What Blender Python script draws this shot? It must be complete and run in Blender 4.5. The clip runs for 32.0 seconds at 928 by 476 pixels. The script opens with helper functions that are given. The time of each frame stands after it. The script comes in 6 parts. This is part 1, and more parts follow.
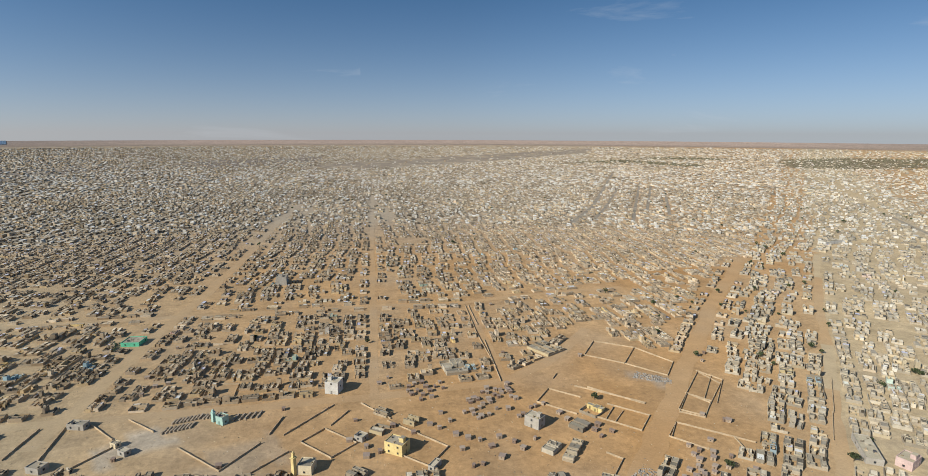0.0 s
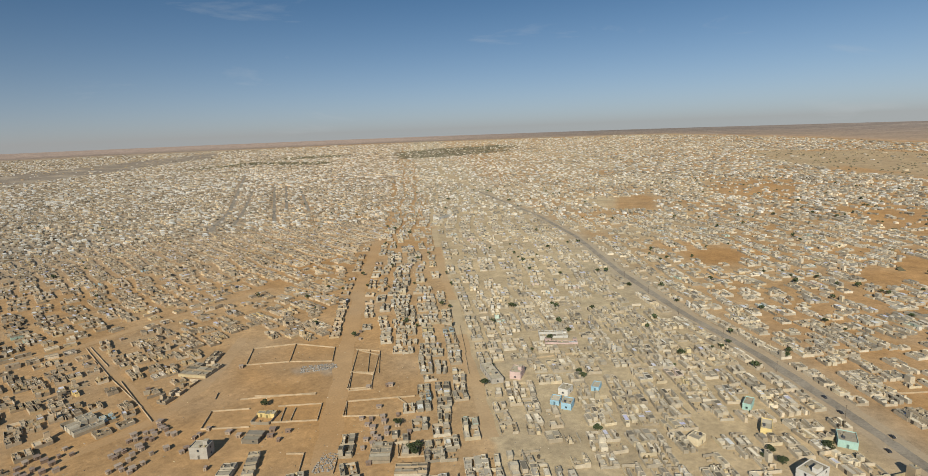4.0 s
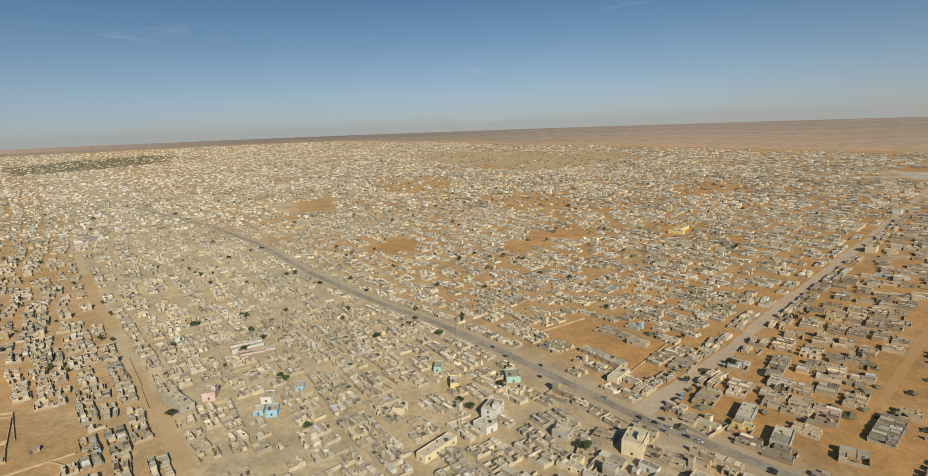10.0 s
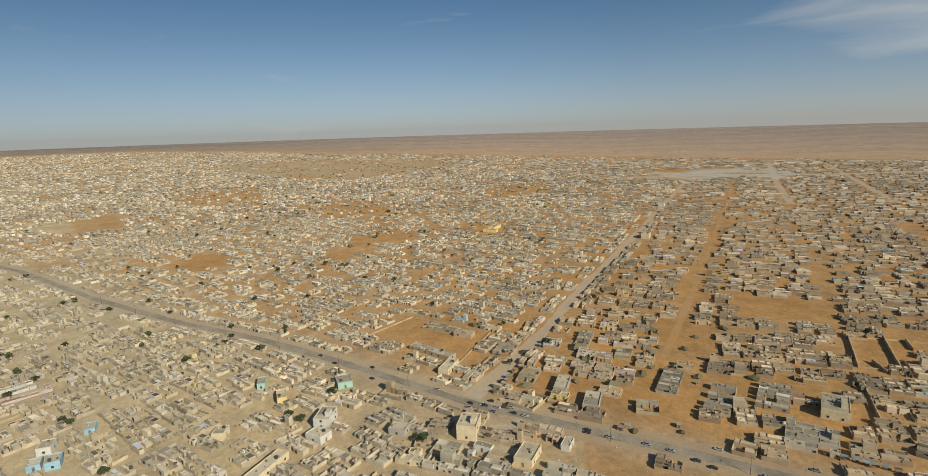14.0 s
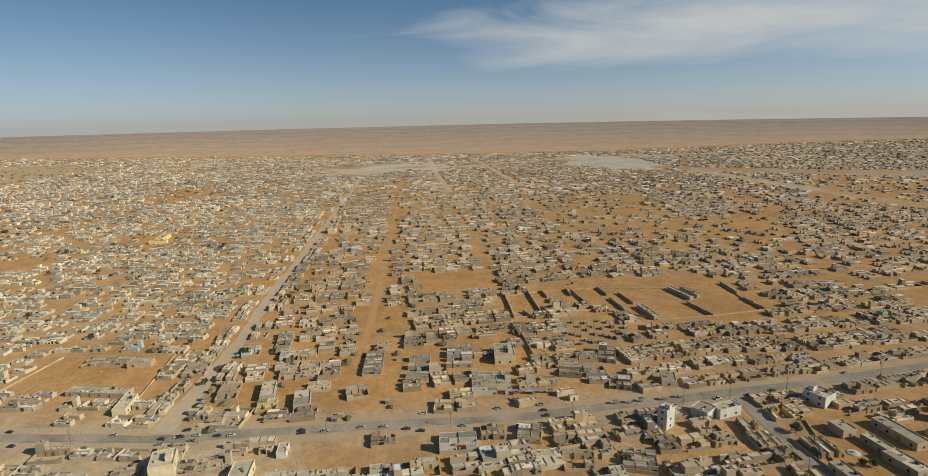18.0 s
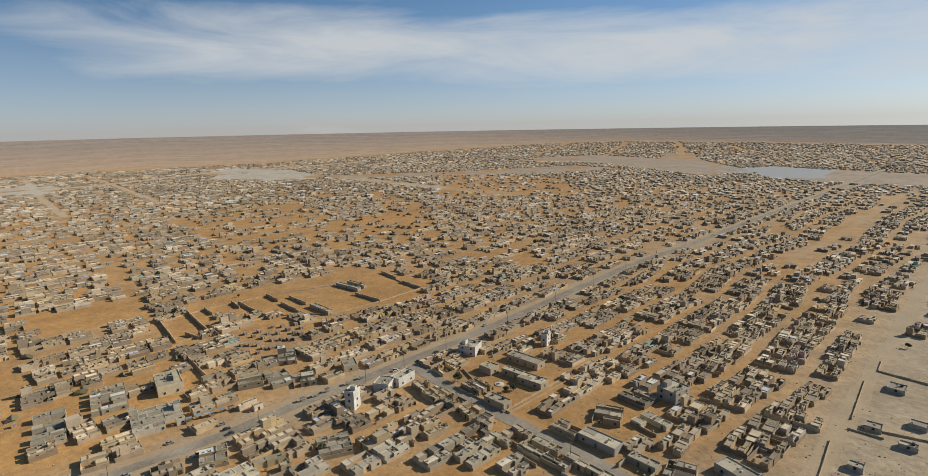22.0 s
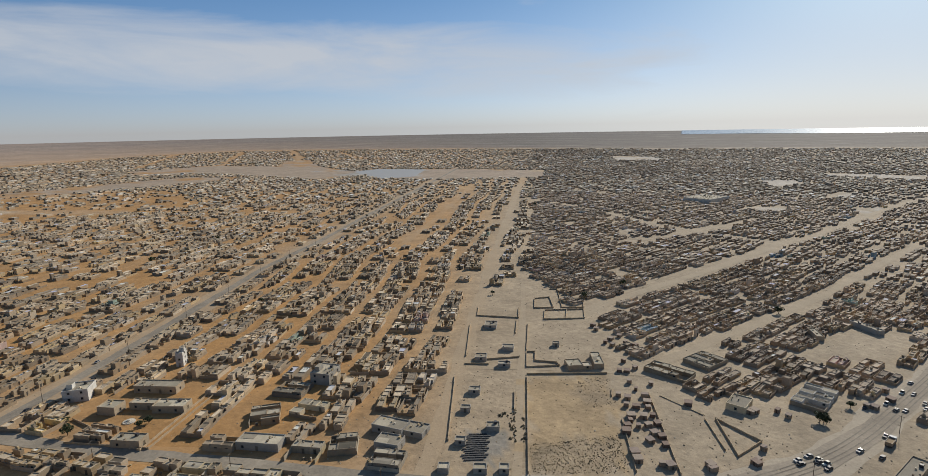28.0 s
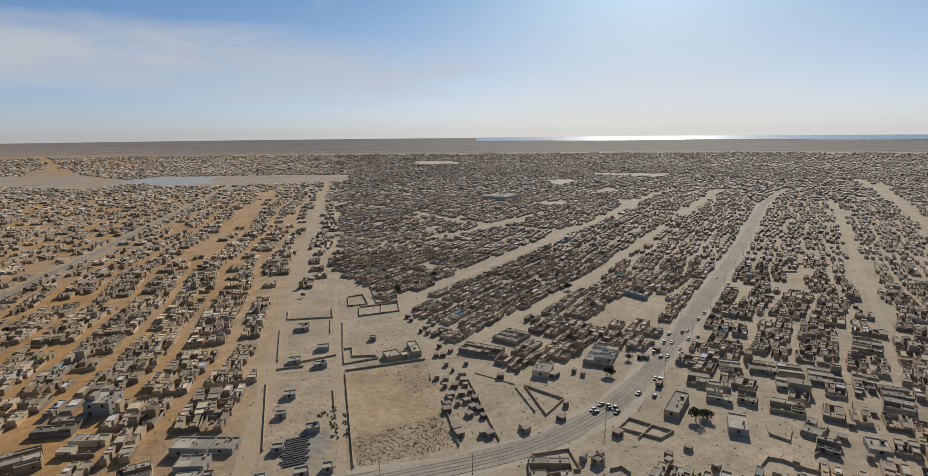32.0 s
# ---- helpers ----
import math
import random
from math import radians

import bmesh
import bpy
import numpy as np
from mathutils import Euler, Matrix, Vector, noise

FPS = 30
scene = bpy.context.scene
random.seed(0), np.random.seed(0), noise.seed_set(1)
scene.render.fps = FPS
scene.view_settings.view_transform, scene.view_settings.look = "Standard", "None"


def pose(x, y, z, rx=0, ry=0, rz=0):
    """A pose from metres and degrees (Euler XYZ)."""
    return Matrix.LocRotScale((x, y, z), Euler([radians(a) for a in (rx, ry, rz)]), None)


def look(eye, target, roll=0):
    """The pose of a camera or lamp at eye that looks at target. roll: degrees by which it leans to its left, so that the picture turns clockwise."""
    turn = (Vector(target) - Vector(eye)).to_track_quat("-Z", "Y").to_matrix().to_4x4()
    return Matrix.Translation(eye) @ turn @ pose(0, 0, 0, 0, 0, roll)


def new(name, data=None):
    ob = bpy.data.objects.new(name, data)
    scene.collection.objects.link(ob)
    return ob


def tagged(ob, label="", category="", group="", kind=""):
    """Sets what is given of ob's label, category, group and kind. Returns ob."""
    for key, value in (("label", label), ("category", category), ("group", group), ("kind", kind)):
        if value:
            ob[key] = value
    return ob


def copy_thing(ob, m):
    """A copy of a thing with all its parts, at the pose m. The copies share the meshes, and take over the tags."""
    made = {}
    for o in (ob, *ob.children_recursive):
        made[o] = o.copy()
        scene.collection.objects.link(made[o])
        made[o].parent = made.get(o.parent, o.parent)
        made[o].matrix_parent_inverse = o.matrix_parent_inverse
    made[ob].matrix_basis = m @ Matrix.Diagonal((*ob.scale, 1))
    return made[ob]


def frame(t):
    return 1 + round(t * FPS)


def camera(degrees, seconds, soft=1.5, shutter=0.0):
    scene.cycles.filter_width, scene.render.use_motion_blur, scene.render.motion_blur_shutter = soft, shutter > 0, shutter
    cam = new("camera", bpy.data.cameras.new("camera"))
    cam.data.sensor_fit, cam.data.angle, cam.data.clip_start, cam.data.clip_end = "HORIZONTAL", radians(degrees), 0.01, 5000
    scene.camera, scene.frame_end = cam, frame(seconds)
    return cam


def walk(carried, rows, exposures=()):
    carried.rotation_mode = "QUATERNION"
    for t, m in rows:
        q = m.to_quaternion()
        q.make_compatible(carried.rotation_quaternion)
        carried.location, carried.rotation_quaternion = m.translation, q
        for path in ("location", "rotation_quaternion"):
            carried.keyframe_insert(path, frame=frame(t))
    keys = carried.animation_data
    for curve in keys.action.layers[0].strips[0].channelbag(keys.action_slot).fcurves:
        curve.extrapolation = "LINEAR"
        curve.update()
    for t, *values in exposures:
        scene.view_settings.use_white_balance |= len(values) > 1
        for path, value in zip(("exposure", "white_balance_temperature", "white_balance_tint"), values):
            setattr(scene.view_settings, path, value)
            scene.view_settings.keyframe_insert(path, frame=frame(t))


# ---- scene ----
# ---- camera: seconds, place (m), heading clockwise from +y, tilt down, lean (degrees) ----
cam = camera(80.1, 32.0, soft=0.5)
PATH = [
    (0.0, 0.0, 0.0, 165.0, 10.29, 10.78, 0.15),
    (0.5, 0.1, -0.1, 165.1, 12.43, 10.93, 0.04),
    (1.0, 0.2, -0.2, 165.1, 17.32, 10.97, -0.29),
    (1.5, 0.3, -0.3, 165.0, 23.30, 11.07, -0.74),
    (2.0, 0.5, -0.3, 164.5, 28.73, 11.13, -1.14),
    (2.5, 0.5, -0.3, 163.7, 34.27, 11.21, -1.54),
    (3.0, 0.5, -0.2, 162.8, 38.89, 11.27, -1.85),
    (3.5, 0.3, -0.0, 161.9, 43.08, 11.26, -2.07),
    (4.0, -0.1, 0.1, 161.0, 46.60, 11.28, -2.21),
    (4.5, -0.5, 0.1, 160.0, 50.04, 11.36, -2.27),
    (6.5, -0.8, 0.2, 159.0, 59.58, 11.60, -2.08),
    (7.0, -1.0, 0.4, 157.9, 61.85, 11.60, -2.06),
    (7.5, -1.1, 0.7, 156.9, 64.37, 11.59, -2.07),
    (8.0, -1.1, 1.1, 155.7, 66.88, 11.56, -2.02),
    (8.5, -0.9, 1.6, 154.7, 69.39, 11.56, -1.93),
    (9.0, -0.8, 2.0, 153.6, 72.17, 11.49, -2.09),
    (9.5, -0.8, 2.4, 152.8, 75.68, 11.63, -2.24),
    (10.0, -0.9, 3.0, 152.0, 79.28, 11.66, -2.23),
    (10.5, -1.1, 3.6, 151.2, 82.22, 11.69, -2.24),
    (11.0, -1.4, 4.2, 150.5, 84.58, 11.01, -2.09),
    (11.5, -1.5, 4.6, 149.7, 86.05, 11.01, -1.77),
    (12.0, -1.6, 4.9, 148.9, 87.31, 11.04, -1.53),
    (12.5, -1.4, 5.0, 148.1, 89.39, 11.03, -1.53),
    (13.0, -1.1, 5.0, 147.1, 91.77, 11.06, -1.59),
    (13.5, -0.6, 5.1, 145.9, 94.82, 11.17, -1.76),
    (15.5, -0.1, 5.3, 144.7, 109.83, 11.68, -2.32),
    (16.0, 0.4, 5.7, 143.7, 114.57, 11.83, -2.39),
    (16.5, 0.7, 6.3, 143.1, 118.95, 11.98, -2.53),
    (17.0, 1.2, 7.0, 142.9, 123.18, 12.14, -2.42),
    (17.5, 1.9, 7.8, 142.6, 127.34, 12.24, -1.70),
    (18.0, 2.8, 8.5, 142.2, 130.71, 12.32, -1.47),
    (18.5, 3.7, 9.1, 141.4, 133.21, 12.37, -1.27),
    (19.0, 4.3, 9.4, 140.3, 135.71, 12.17, -0.95),
    (19.5, 4.6, 9.7, 138.8, 138.30, 12.29, -0.85),
    (20.0, 4.7, 9.8, 137.2, 142.02, 12.16, -0.87),
    (20.5, 4.7, 10.0, 135.5, 148.19, 11.77, -0.75),
    (21.0, 4.8, 10.3, 134.2, 156.07, 11.74, -1.16),
    (21.5, 4.8, 10.7, 133.2, 162.25, 11.74, -1.30),
    (22.0, 4.7, 11.2, 132.5, 165.65, 11.70, -1.27),
    (22.5, 4.6, 11.6, 131.9, 167.63, 11.65, -1.15),
    (23.0, 4.4, 12.0, 131.3, 169.49, 11.51, -0.94),
    (23.5, 4.3, 12.3, 130.5, 171.51, 11.51, -0.85),
    (24.0, 4.4, 12.3, 129.3, 174.03, 11.44, -0.77),
    (24.5, 4.9, 12.0, 127.7, 177.00, 11.39, -0.85),
    (26.5, 5.6, 11.6, 126.0, 191.89, 11.46, -1.20),
    (27.0, 6.4, 11.2, 124.5, 196.00, 11.45, -1.17),
    (27.5, 7.0, 10.9, 123.2, 200.09, 11.45, -1.20),
    (28.0, 7.2, 10.7, 122.3, 203.58, 11.41, -1.25),
    (28.5, 7.2, 10.6, 121.5, 206.36, 11.48, -1.35),
    (29.0, 7.1, 10.4, 120.6, 208.95, 11.46, -1.33),
    (29.5, 7.0, 10.2, 119.6, 210.67, 11.39, -1.26),
    (30.0, 6.9, 9.9, 118.5, 212.56, 11.31, -1.21),
    (30.5, 6.9, 9.6, 117.3, 215.30, 11.16, -1.02),
    (31.0, 7.0, 9.2, 116.0, 218.38, 11.13, -0.93),
    (31.5, 7.3, 8.8, 114.9, 221.47, 11.08, -0.94),
    (32.0, 7.6, 8.5, 113.7, 223.67, 10.98, -0.68),
]
walk(cam, [(t, pose(x, y, z, 90 - tilt, 0, -head) @ pose(0, 0, 0, 0, 0, lean)) for t, x, y, z, head, tilt, lean in PATH],
     exposures=[(0, 0.2, 6250, 10), (3, 0.04, 6500, 9), (6, 0.0, 6650, 8), (10, 0.0, 6850, 7.5), (13, -0.07, 6900, 7), (16, -0.03, 7050, 7), (20, 0.1, 6860, 8.5), (23, 0.18, 6640, 9.5), (25, 0.19, 6530, 10), (28, 0.05, 6420, 11.5), (32, -0.02, 6450, 13)])

# ---- daylight ----
SUN_HEADING, SUN_HEIGHT = 242.0, 30.0
world = bpy.data.worlds.new("sky")
scene.world = world
world.use_nodes = True
wn, wl = world.node_tree.nodes, world.node_tree.links
sky = wn.new("ShaderNodeTexSky")
sky.sky_type, sky.sun_disc = "NISHITA", False
sky.sun_elevation, sky.sun_rotation = radians(SUN_HEIGHT), radians(SUN_HEADING)
sky.altitude, sky.air_density, sky.dust_density, sky.ozone_density = 0, 1.0, 0.6, 1.0
wn["Background"].inputs["Strength"].default_value = 0.085


def wnode(kind, **values):
    n = wn.new(kind)
    for key, value in values.items():
        n.inputs[key].default_value = value
    return n


def wmath(op, a, b=None, c=None):
    n = wn.new("ShaderNodeMath")
    n.operation = op
    for k, v in enumerate((a, b, c)):
        if v is None:
            continue
        if isinstance(v, (int, float)):
            n.inputs[k].default_value = v
        else:
            wl.new(v, n.inputs[k])
    return n.outputs[0]


def wmix(fac, a, b):
    n = wn.new("ShaderNodeMix")
    n.data_type = "RGBA"
    for socket, v in ((n.inputs[0], fac), (n.inputs[6], a), (n.inputs[7], b)):
        if isinstance(v, (int, float, tuple)):
            socket.default_value = v
        else:
            wl.new(v, socket)
    return n.outputs[2]


# the sky grows deep blue quickly above a dusty skyline, with thin high cloud
way_up = wn.new("ShaderNodeTexCoord")
axes = wn.new("ShaderNodeSeparateXYZ")
wl.new(way_up.outputs["Generated"], axes.inputs[0])
up = wmath("MAXIMUM", axes.outputs[2], 0.0)
lift = wn.new("ShaderNodeCombineXYZ")
wl.new(axes.outputs[0], lift.inputs[0])
wl.new(axes.outputs[1], lift.inputs[1])
wl.new(wmath("MULTIPLY_ADD", up, 1.4, 0.09), lift.inputs[2])
wl.new(lift.outputs[0], sky.inputs[0])
rise = wmath("MINIMUM", wmath("MULTIPLY", up, 4.5), 1.0)
deep = wn.new("ShaderNodeVectorMath")
deep.operation = "MULTIPLY"
wl.new(sky.outputs[0], deep.inputs[0])
toward = wmath("ADD", wmath("MULTIPLY", axes.outputs[0], math.sin(radians(SUN_HEADING))), wmath("MULTIPLY", axes.outputs[1], math.cos(radians(SUN_HEADING))))
bright = wmath("MULTIPLY", wmath("MINIMUM", wmath("MAXIMUM", wmath("ADD", toward, 0.6), 0.0), 1.0), wmath("SUBTRACT", 1.0, wmath("MULTIPLY", wmath("MAXIMUM", toward, 0.0), 0.85)))
bright = wmath("MULTIPLY_ADD", bright, 0.5, 1.0)
bright = wmath("MULTIPLY", bright, wmath("SUBTRACT", 1.0, wmath("MULTIPLY", wmath("POWER", wmath("MAXIMUM", toward, 0.0), 16.0), 0.3)))
# hazier to the east, clearer over the sea to the north-west
for side, gain in ((104.0, 0.2), (-28.0, -0.2)):
    facing = wmath("ADD", wmath("MULTIPLY", axes.outputs[0], math.sin(radians(side))), wmath("MULTIPLY", axes.outputs[1], math.cos(radians(side))))
    bright = wmath("ADD", bright, wmath("MULTIPLY", wmath("POWER", wmath("MAXIMUM", facing, 0.0), 6.0), gain))
veil = wn.new("ShaderNodeVectorMath")
veil.operation = "SCALE"
# the unseen sky overhead is raised to lift the shadows
high_up = wmath("MINIMUM", wmath("MULTIPLY", wmath("MAXIMUM", wmath("SUBTRACT", up, 0.38), 0.0), 3.0), 1.0)
wl.new(wmix(high_up, wmix(rise, (1.0, 1.0, 1.0, 1), (0.54, 0.78, 0.93, 1)), (1.3, 1.28, 1.22, 1)), veil.inputs[0])
wl.new(bright, veil.inputs["Scale"])
wl.new(veil.outputs[0], deep.inputs[1])
dust = wmath("POWER", 2.718, wmath("MULTIPLY", up, -20.0))
# the dust is brightest below the sun
glow = wmath("POWER", wmath("MAXIMUM", toward, 0.0), 5.0)
colour = wmix(wmath("MULTIPLY", dust, 0.75), deep.outputs[0], wmix(glow, wmix(wmath("MAXIMUM", wmath("MULTIPLY", toward, -1.0), 0.0), (4.4, 4.05, 4.0, 1), (3.55, 3.3, 3.4, 1)), (7.0, 6.95, 6.9, 1)))
# thin high cloud in a long bank to the south
turned = wmath("ARCTAN2", axes.outputs[0], wmath("MULTIPLY", axes.outputs[1], -1.0))
sheet = wn.new("ShaderNodeCombineXYZ")
wl.new(wmath("MULTIPLY", turned, 1.0), sheet.inputs[0])
wl.new(wmath("MULTIPLY", axes.outputs[2], 5.0), sheet.inputs[1])
wisps = wnode("ShaderNodeTexNoise", Scale=3.2, Detail=7, Roughness=0.58, Distortion=0.5)
wl.new(sheet.outputs[0], wisps.inputs["Vector"])
along = wmath("SUBTRACT", 1.0, wmath("POWER", wmath("ABSOLUTE", wmath("DIVIDE", wmath("SUBTRACT", turned, 0.06), 0.92)), 4.0))
across = wmath("SUBTRACT", 1.0, wmath("POWER", wmath("DIVIDE", wmath("SUBTRACT", axes.outputs[2], wmath("MULTIPLY_ADD", turned, 0.02, 0.118)), 0.07), 2.0))
bank = wmath("MULTIPLY", wmath("MAXIMUM", along, 0.0), wmath("MAXIMUM", across, 0.0))
cover = wn.new("ShaderNodeMapRange")
cover.inputs["From Min"].default_value, cover.inputs["From Max"].default_value = 0.6, 1.06
cover.inputs["To Max"].default_value = 0.85
wl.new(wmath("ADD", wmath("MULTIPLY_ADD", wisps.outputs[0], 1.0, -0.03), wmath("MULTIPLY", bank, 0.55)), cover.inputs["Value"])
colour = wmix(cover.outputs[0], colour, (6.2, 6.5, 6.8, 1))
wl.new(colour, wn["Background"].inputs["Color"])
sun = new("sun", bpy.data.lights.new("sun", "SUN"))
sun.data.energy, sun.data.angle, sun.data.color = 5.0, radians(0.5), (1.0, 0.93, 0.80)
sh, se = radians(SUN_HEADING), radians(SUN_HEIGHT)
sun.matrix_world = look((math.sin(sh) * math.cos(se) * 900, math.cos(sh) * math.cos(se) * 900, math.sin(se) * 900), (0, 0, 0))
scene.view_settings.exposure = 0.0


# ---- materials ----
def material(name, base=None, rough=0.9, attribute=None, grains=(), bump=0.0, bump_scale=8.0, island=0.0, random=0.0, metal=0.0):
    """A matt surface. base or a stored colour, times noises (scale, low, high), with a fine relief."""
    m = bpy.data.materials.new(name)
    m.use_nodes = True
    nodes, links = m.node_tree.nodes, m.node_tree.links
    b = nodes["Principled BSDF"]
    b.inputs["Roughness"].default_value = rough
    b.inputs["Metallic"].default_value = metal
    b.inputs["Specular IOR Level"].default_value = 0.25
    b.inputs["Diffuse Roughness"].default_value = 0.18 if rough > 0.84 else 0.1
    place = nodes.new("ShaderNodeNewGeometry")
    if attribute:
        colour = nodes.new("ShaderNodeAttribute")
        colour.attribute_name = attribute
        colour = colour.outputs["Color"]
    else:
        colour = nodes.new("ShaderNodeRGB")
        colour.outputs[0].default_value = (*base, 1)
        colour = colour.outputs[0]

    def times(value):
        nonlocal colour
        mix = nodes.new("ShaderNodeVectorMath")
        mix.operation = "SCALE"
        links.new(colour, mix.inputs[0])
        links.new(value, mix.inputs["Scale"])
        colour = mix.outputs[0]

    for scale, low, high in grains:
        n = nodes.new("ShaderNodeTexNoise")
        n.inputs["Scale"].default_value, n.inputs["Detail"].default_value, n.inputs["Roughness"].default_value = scale, 5, 0.65
        links.new(place.outputs["Position"], n.inputs["Vector"])
        r = nodes.new("ShaderNodeMapRange")
        r.inputs["From Min"].default_value, r.inputs["From Max"].default_value = 0.3, 0.7
        r.inputs["To Min"].default_value, r.inputs["To Max"].default_value = low, high
        links.new(n.outputs["Fac"], r.inputs["Value"])
        times(r.outputs[0])
    for spread, source in ((island, place.outputs["Random Per Island"]), (random, None)):
        if spread:
            if source is None:
                source = nodes.new("ShaderNodeObjectInfo").outputs["Random"]
            r = nodes.new("ShaderNodeMapRange")
            r.inputs["To Min"].default_value, r.inputs["To Max"].default_value = 1 - spread, 1 + spread
            links.new(source, r.inputs["Value"])
            times(r.outputs[0])
    links.new(colour, b.inputs["Base Color"])
    if bump:
        n = nodes.new("ShaderNodeTexNoise")
        n.inputs["Scale"].default_value, n.inputs["Detail"].default_value = bump_scale, 4
        links.new(place.outputs["Position"], n.inputs["Vector"])
        k = nodes.new("ShaderNodeBump")
        k.inputs["Strength"].default_value, k.inputs["Distance"].default_value = 1.0, bump
        links.new(n.outputs["Fac"], k.inputs["Height"])
        links.new(k.outputs[0], b.inputs["Normal"])
    return m


SAND = material("sand", attribute="tint", rough=0.95, grains=((0.012, 0.84, 1.12), (0.06, 0.77, 1.15), (0.3, 0.8, 1.14), (1.6, 0.84, 1.12)), bump=0.3, bump_scale=0.35)
MASONRY = material("masonry", attribute="tint", rough=0.9, grains=((0.25, 0.82, 1.12), (2.5, 0.86, 1.1)), bump=0.03, bump_scale=3)
CONCRETE = material("worn_road", (0.33, 0.28, 0.213), rough=0.97, grains=((0.05, 0.8, 1.15), (0.7, 0.85, 1.15), (6, 0.9, 1.1)), bump=0.02)
ASPHALT = material("asphalt", (0.235, 0.203, 0.157), rough=0.97, grains=((0.017, 0.82, 1.2), (0.07, 0.78, 1.28), (0.7, 0.85, 1.2), (6, 0.9, 1.1)), bump=0.01)
TRACK = material("packed_sand", attribute="tint", rough=0.95, grains=((0.06, 0.9, 1.1), (0.7, 0.88, 1.1)), bump=0.1, bump_scale=0.8)


# ---- the lie of the land: level town, rising far off to the skyline ----
HEADS = [-40, 10, 62, 115, 135, 174, 204, 224, 275, 320]
EYES = [165, 165, 157, 144, 141, 129, 120, 114, 114, 165]
FLAT, RIM = 2300.0, 4750.0
SKYLINE = 0.0125


def heading(x, y):
    return (np.degrees(np.arctan2(x, y)) + 40) % 360 - 40


def land(x, y):
    x, y = np.asarray(x, float), np.asarray(y, float)
    r = np.hypot(x, y)
    top = np.interp(heading(x, y), HEADS, EYES) - RIM * SKYLINE
    return top * np.clip((r - FLAT) / (RIM - FLAT), 0, 1) ** 1.6


def inside(x, y, ring):
    """Whether points lie in a ring of corners."""
    x, y = np.asarray(x, float), np.asarray(y, float)
    hit = np.zeros(x.shape, bool)
    for (x0, y0), (x1, y1) in zip(ring, ring[1:] + ring[:1]):
        if y0 != y1:
            hit ^= ((y0 > y) != (y1 > y)) & (x < (x1 - x0) * (y - y0) / (y1 - y0) + x0)
    return hit


def off_line(x, y, line):
    """The distance of points from a line of corners."""
    best = np.full(np.shape(x), 1e9)
    for (x0, y0), (x1, y1) in zip(line, line[1:]):
        dx, dy = x1 - x0, y1 - y0
        s = np.clip(((x - x0) * dx + (y - y0) * dy) / (dx * dx + dy * dy), 0, 1)
        best = np.minimum(best, np.hypot(x - x0 - s * dx, y - y0 - s * dy))
    return best


def mesh_object(name, verts, faces, mat, tints=None, parent=None, label=""):
    me = bpy.data.meshes.new(name)
    me.from_pydata(verts, [], faces)
    if tints is not None:
        a = me.attributes.new("tint", "FLOAT_COLOR", "FACE")
        a.data.foreach_set("color", np.c_[np.asarray(tints, float), np.ones(len(tints))].ravel())
    me.materials.append(mat)
    ob = new(name, me)
    ob.parent = parent
    if label:
        ob["label"] = label
    return ob


# ---- plan: ways, width in metres ----
WAYS = {}


def lay(name, width, *line):
    WAYS[name] = (width, list(line))


lay("tarmac_main", 6.6, (1056, 944), (812, 581), (682, 421), (539, 277), (450, 174), (396, 100), (346, 44), (302, -2), (268, -36), (251, -61), (204, -124), (170, -168), (148, -205), (122, -247), (83, -314), (40, -394), (-22, -512), (-82, -601), (-192, -784), (-418, -1148), (-700, -1610))
lay("dirt_far", 7, (1700, 1830), (1420, 1420), (1056, 944))
lay("tarmac_side", 7, (106, -262), (82, -242), (37, -212), (-10, -181), (-50, -152), (-88, -132))
lay("tarmac_bend", 10, (-60, -142), (-88, -130), (-125, -111), (-154, -104), (-188, -103), (-217, -107), (-249, -114), (-299, -125), (-382, -145), (-540, -183), (-889, -277), (-1120, -320), (-1240, -270))
lay("dirt_west", 11, (-178, 300), (-170, 503), (-165, 584), (-160, 713), (-160, 1047), (-148, 1332))
lay("dirt_cross", 8, (-420, 505), (-309, 512), (-170, 517), (0, 520), (91, 515), (150, 530), (273, 542))
lay("dirt_edge", 9, (-260, 326), (-145, 329), (0, 330), (88, 338), (131, 365), (185, 425))
lay("lane_north", 7, (2, 330), (5, 515), (7, 684), (10, 887))
lay("lane_short", 6, (90, 342), (96, 509))
lay("avenue", 13, (100, 180), (128, 225), (179, 285), (232, 347), (325, 460), (487, 636))
lay("lane_east", 8, (200, 175), (227, 207), (343, 339), (429, 442), (617, 651))
lay("dirt_south", 9.5, (277, -35), (346, -90), (475, -178), (702, -341), (1196, -685))
lay("lane_south", 5, (300, -160), (366, -210), (498, -307), (764, -501), (1520, -1050))
lay("lane_lots", 8, (-25, -120), (-49, -159), (-89, -224), (-133, -298), (-215, -436), (-692, -1207))
lay("lane_wall", 4, (-60, -110), (-80, -146), (-118, -210), (-202, -354))
lay("lane_crossing", 5, (-95, -237), (-140, -213), (-182, -182))
lay("lane_diagonal", 8, (-185, -262), (-211, -282), (-348, -314), (-508, -359), (-560, -365))
lay("lane_mid", 7, (-172, -191), (-351, -224), (-600, -290))
lay("lane_far_west", 6, (-368, -40), (-442, -62), (-694, -130), (-991, -212))
lay("street_a", 7, (-462, -806), (-485, -633), (-474, -523), (-482, -429), (-505, -355))
lay("street_b", 6, (-380, -440), (-460, -442), (-604, -471))
lay("street_c", 16, (19, -2052), (-31, -2519), (-110, -3150))
lay("street_d", 26, (-277, -2200), (-335, -2711), (-374, -3250))
lay("street_e", 18, (-305, -2278), (-464, -2288), (-625, -2177))
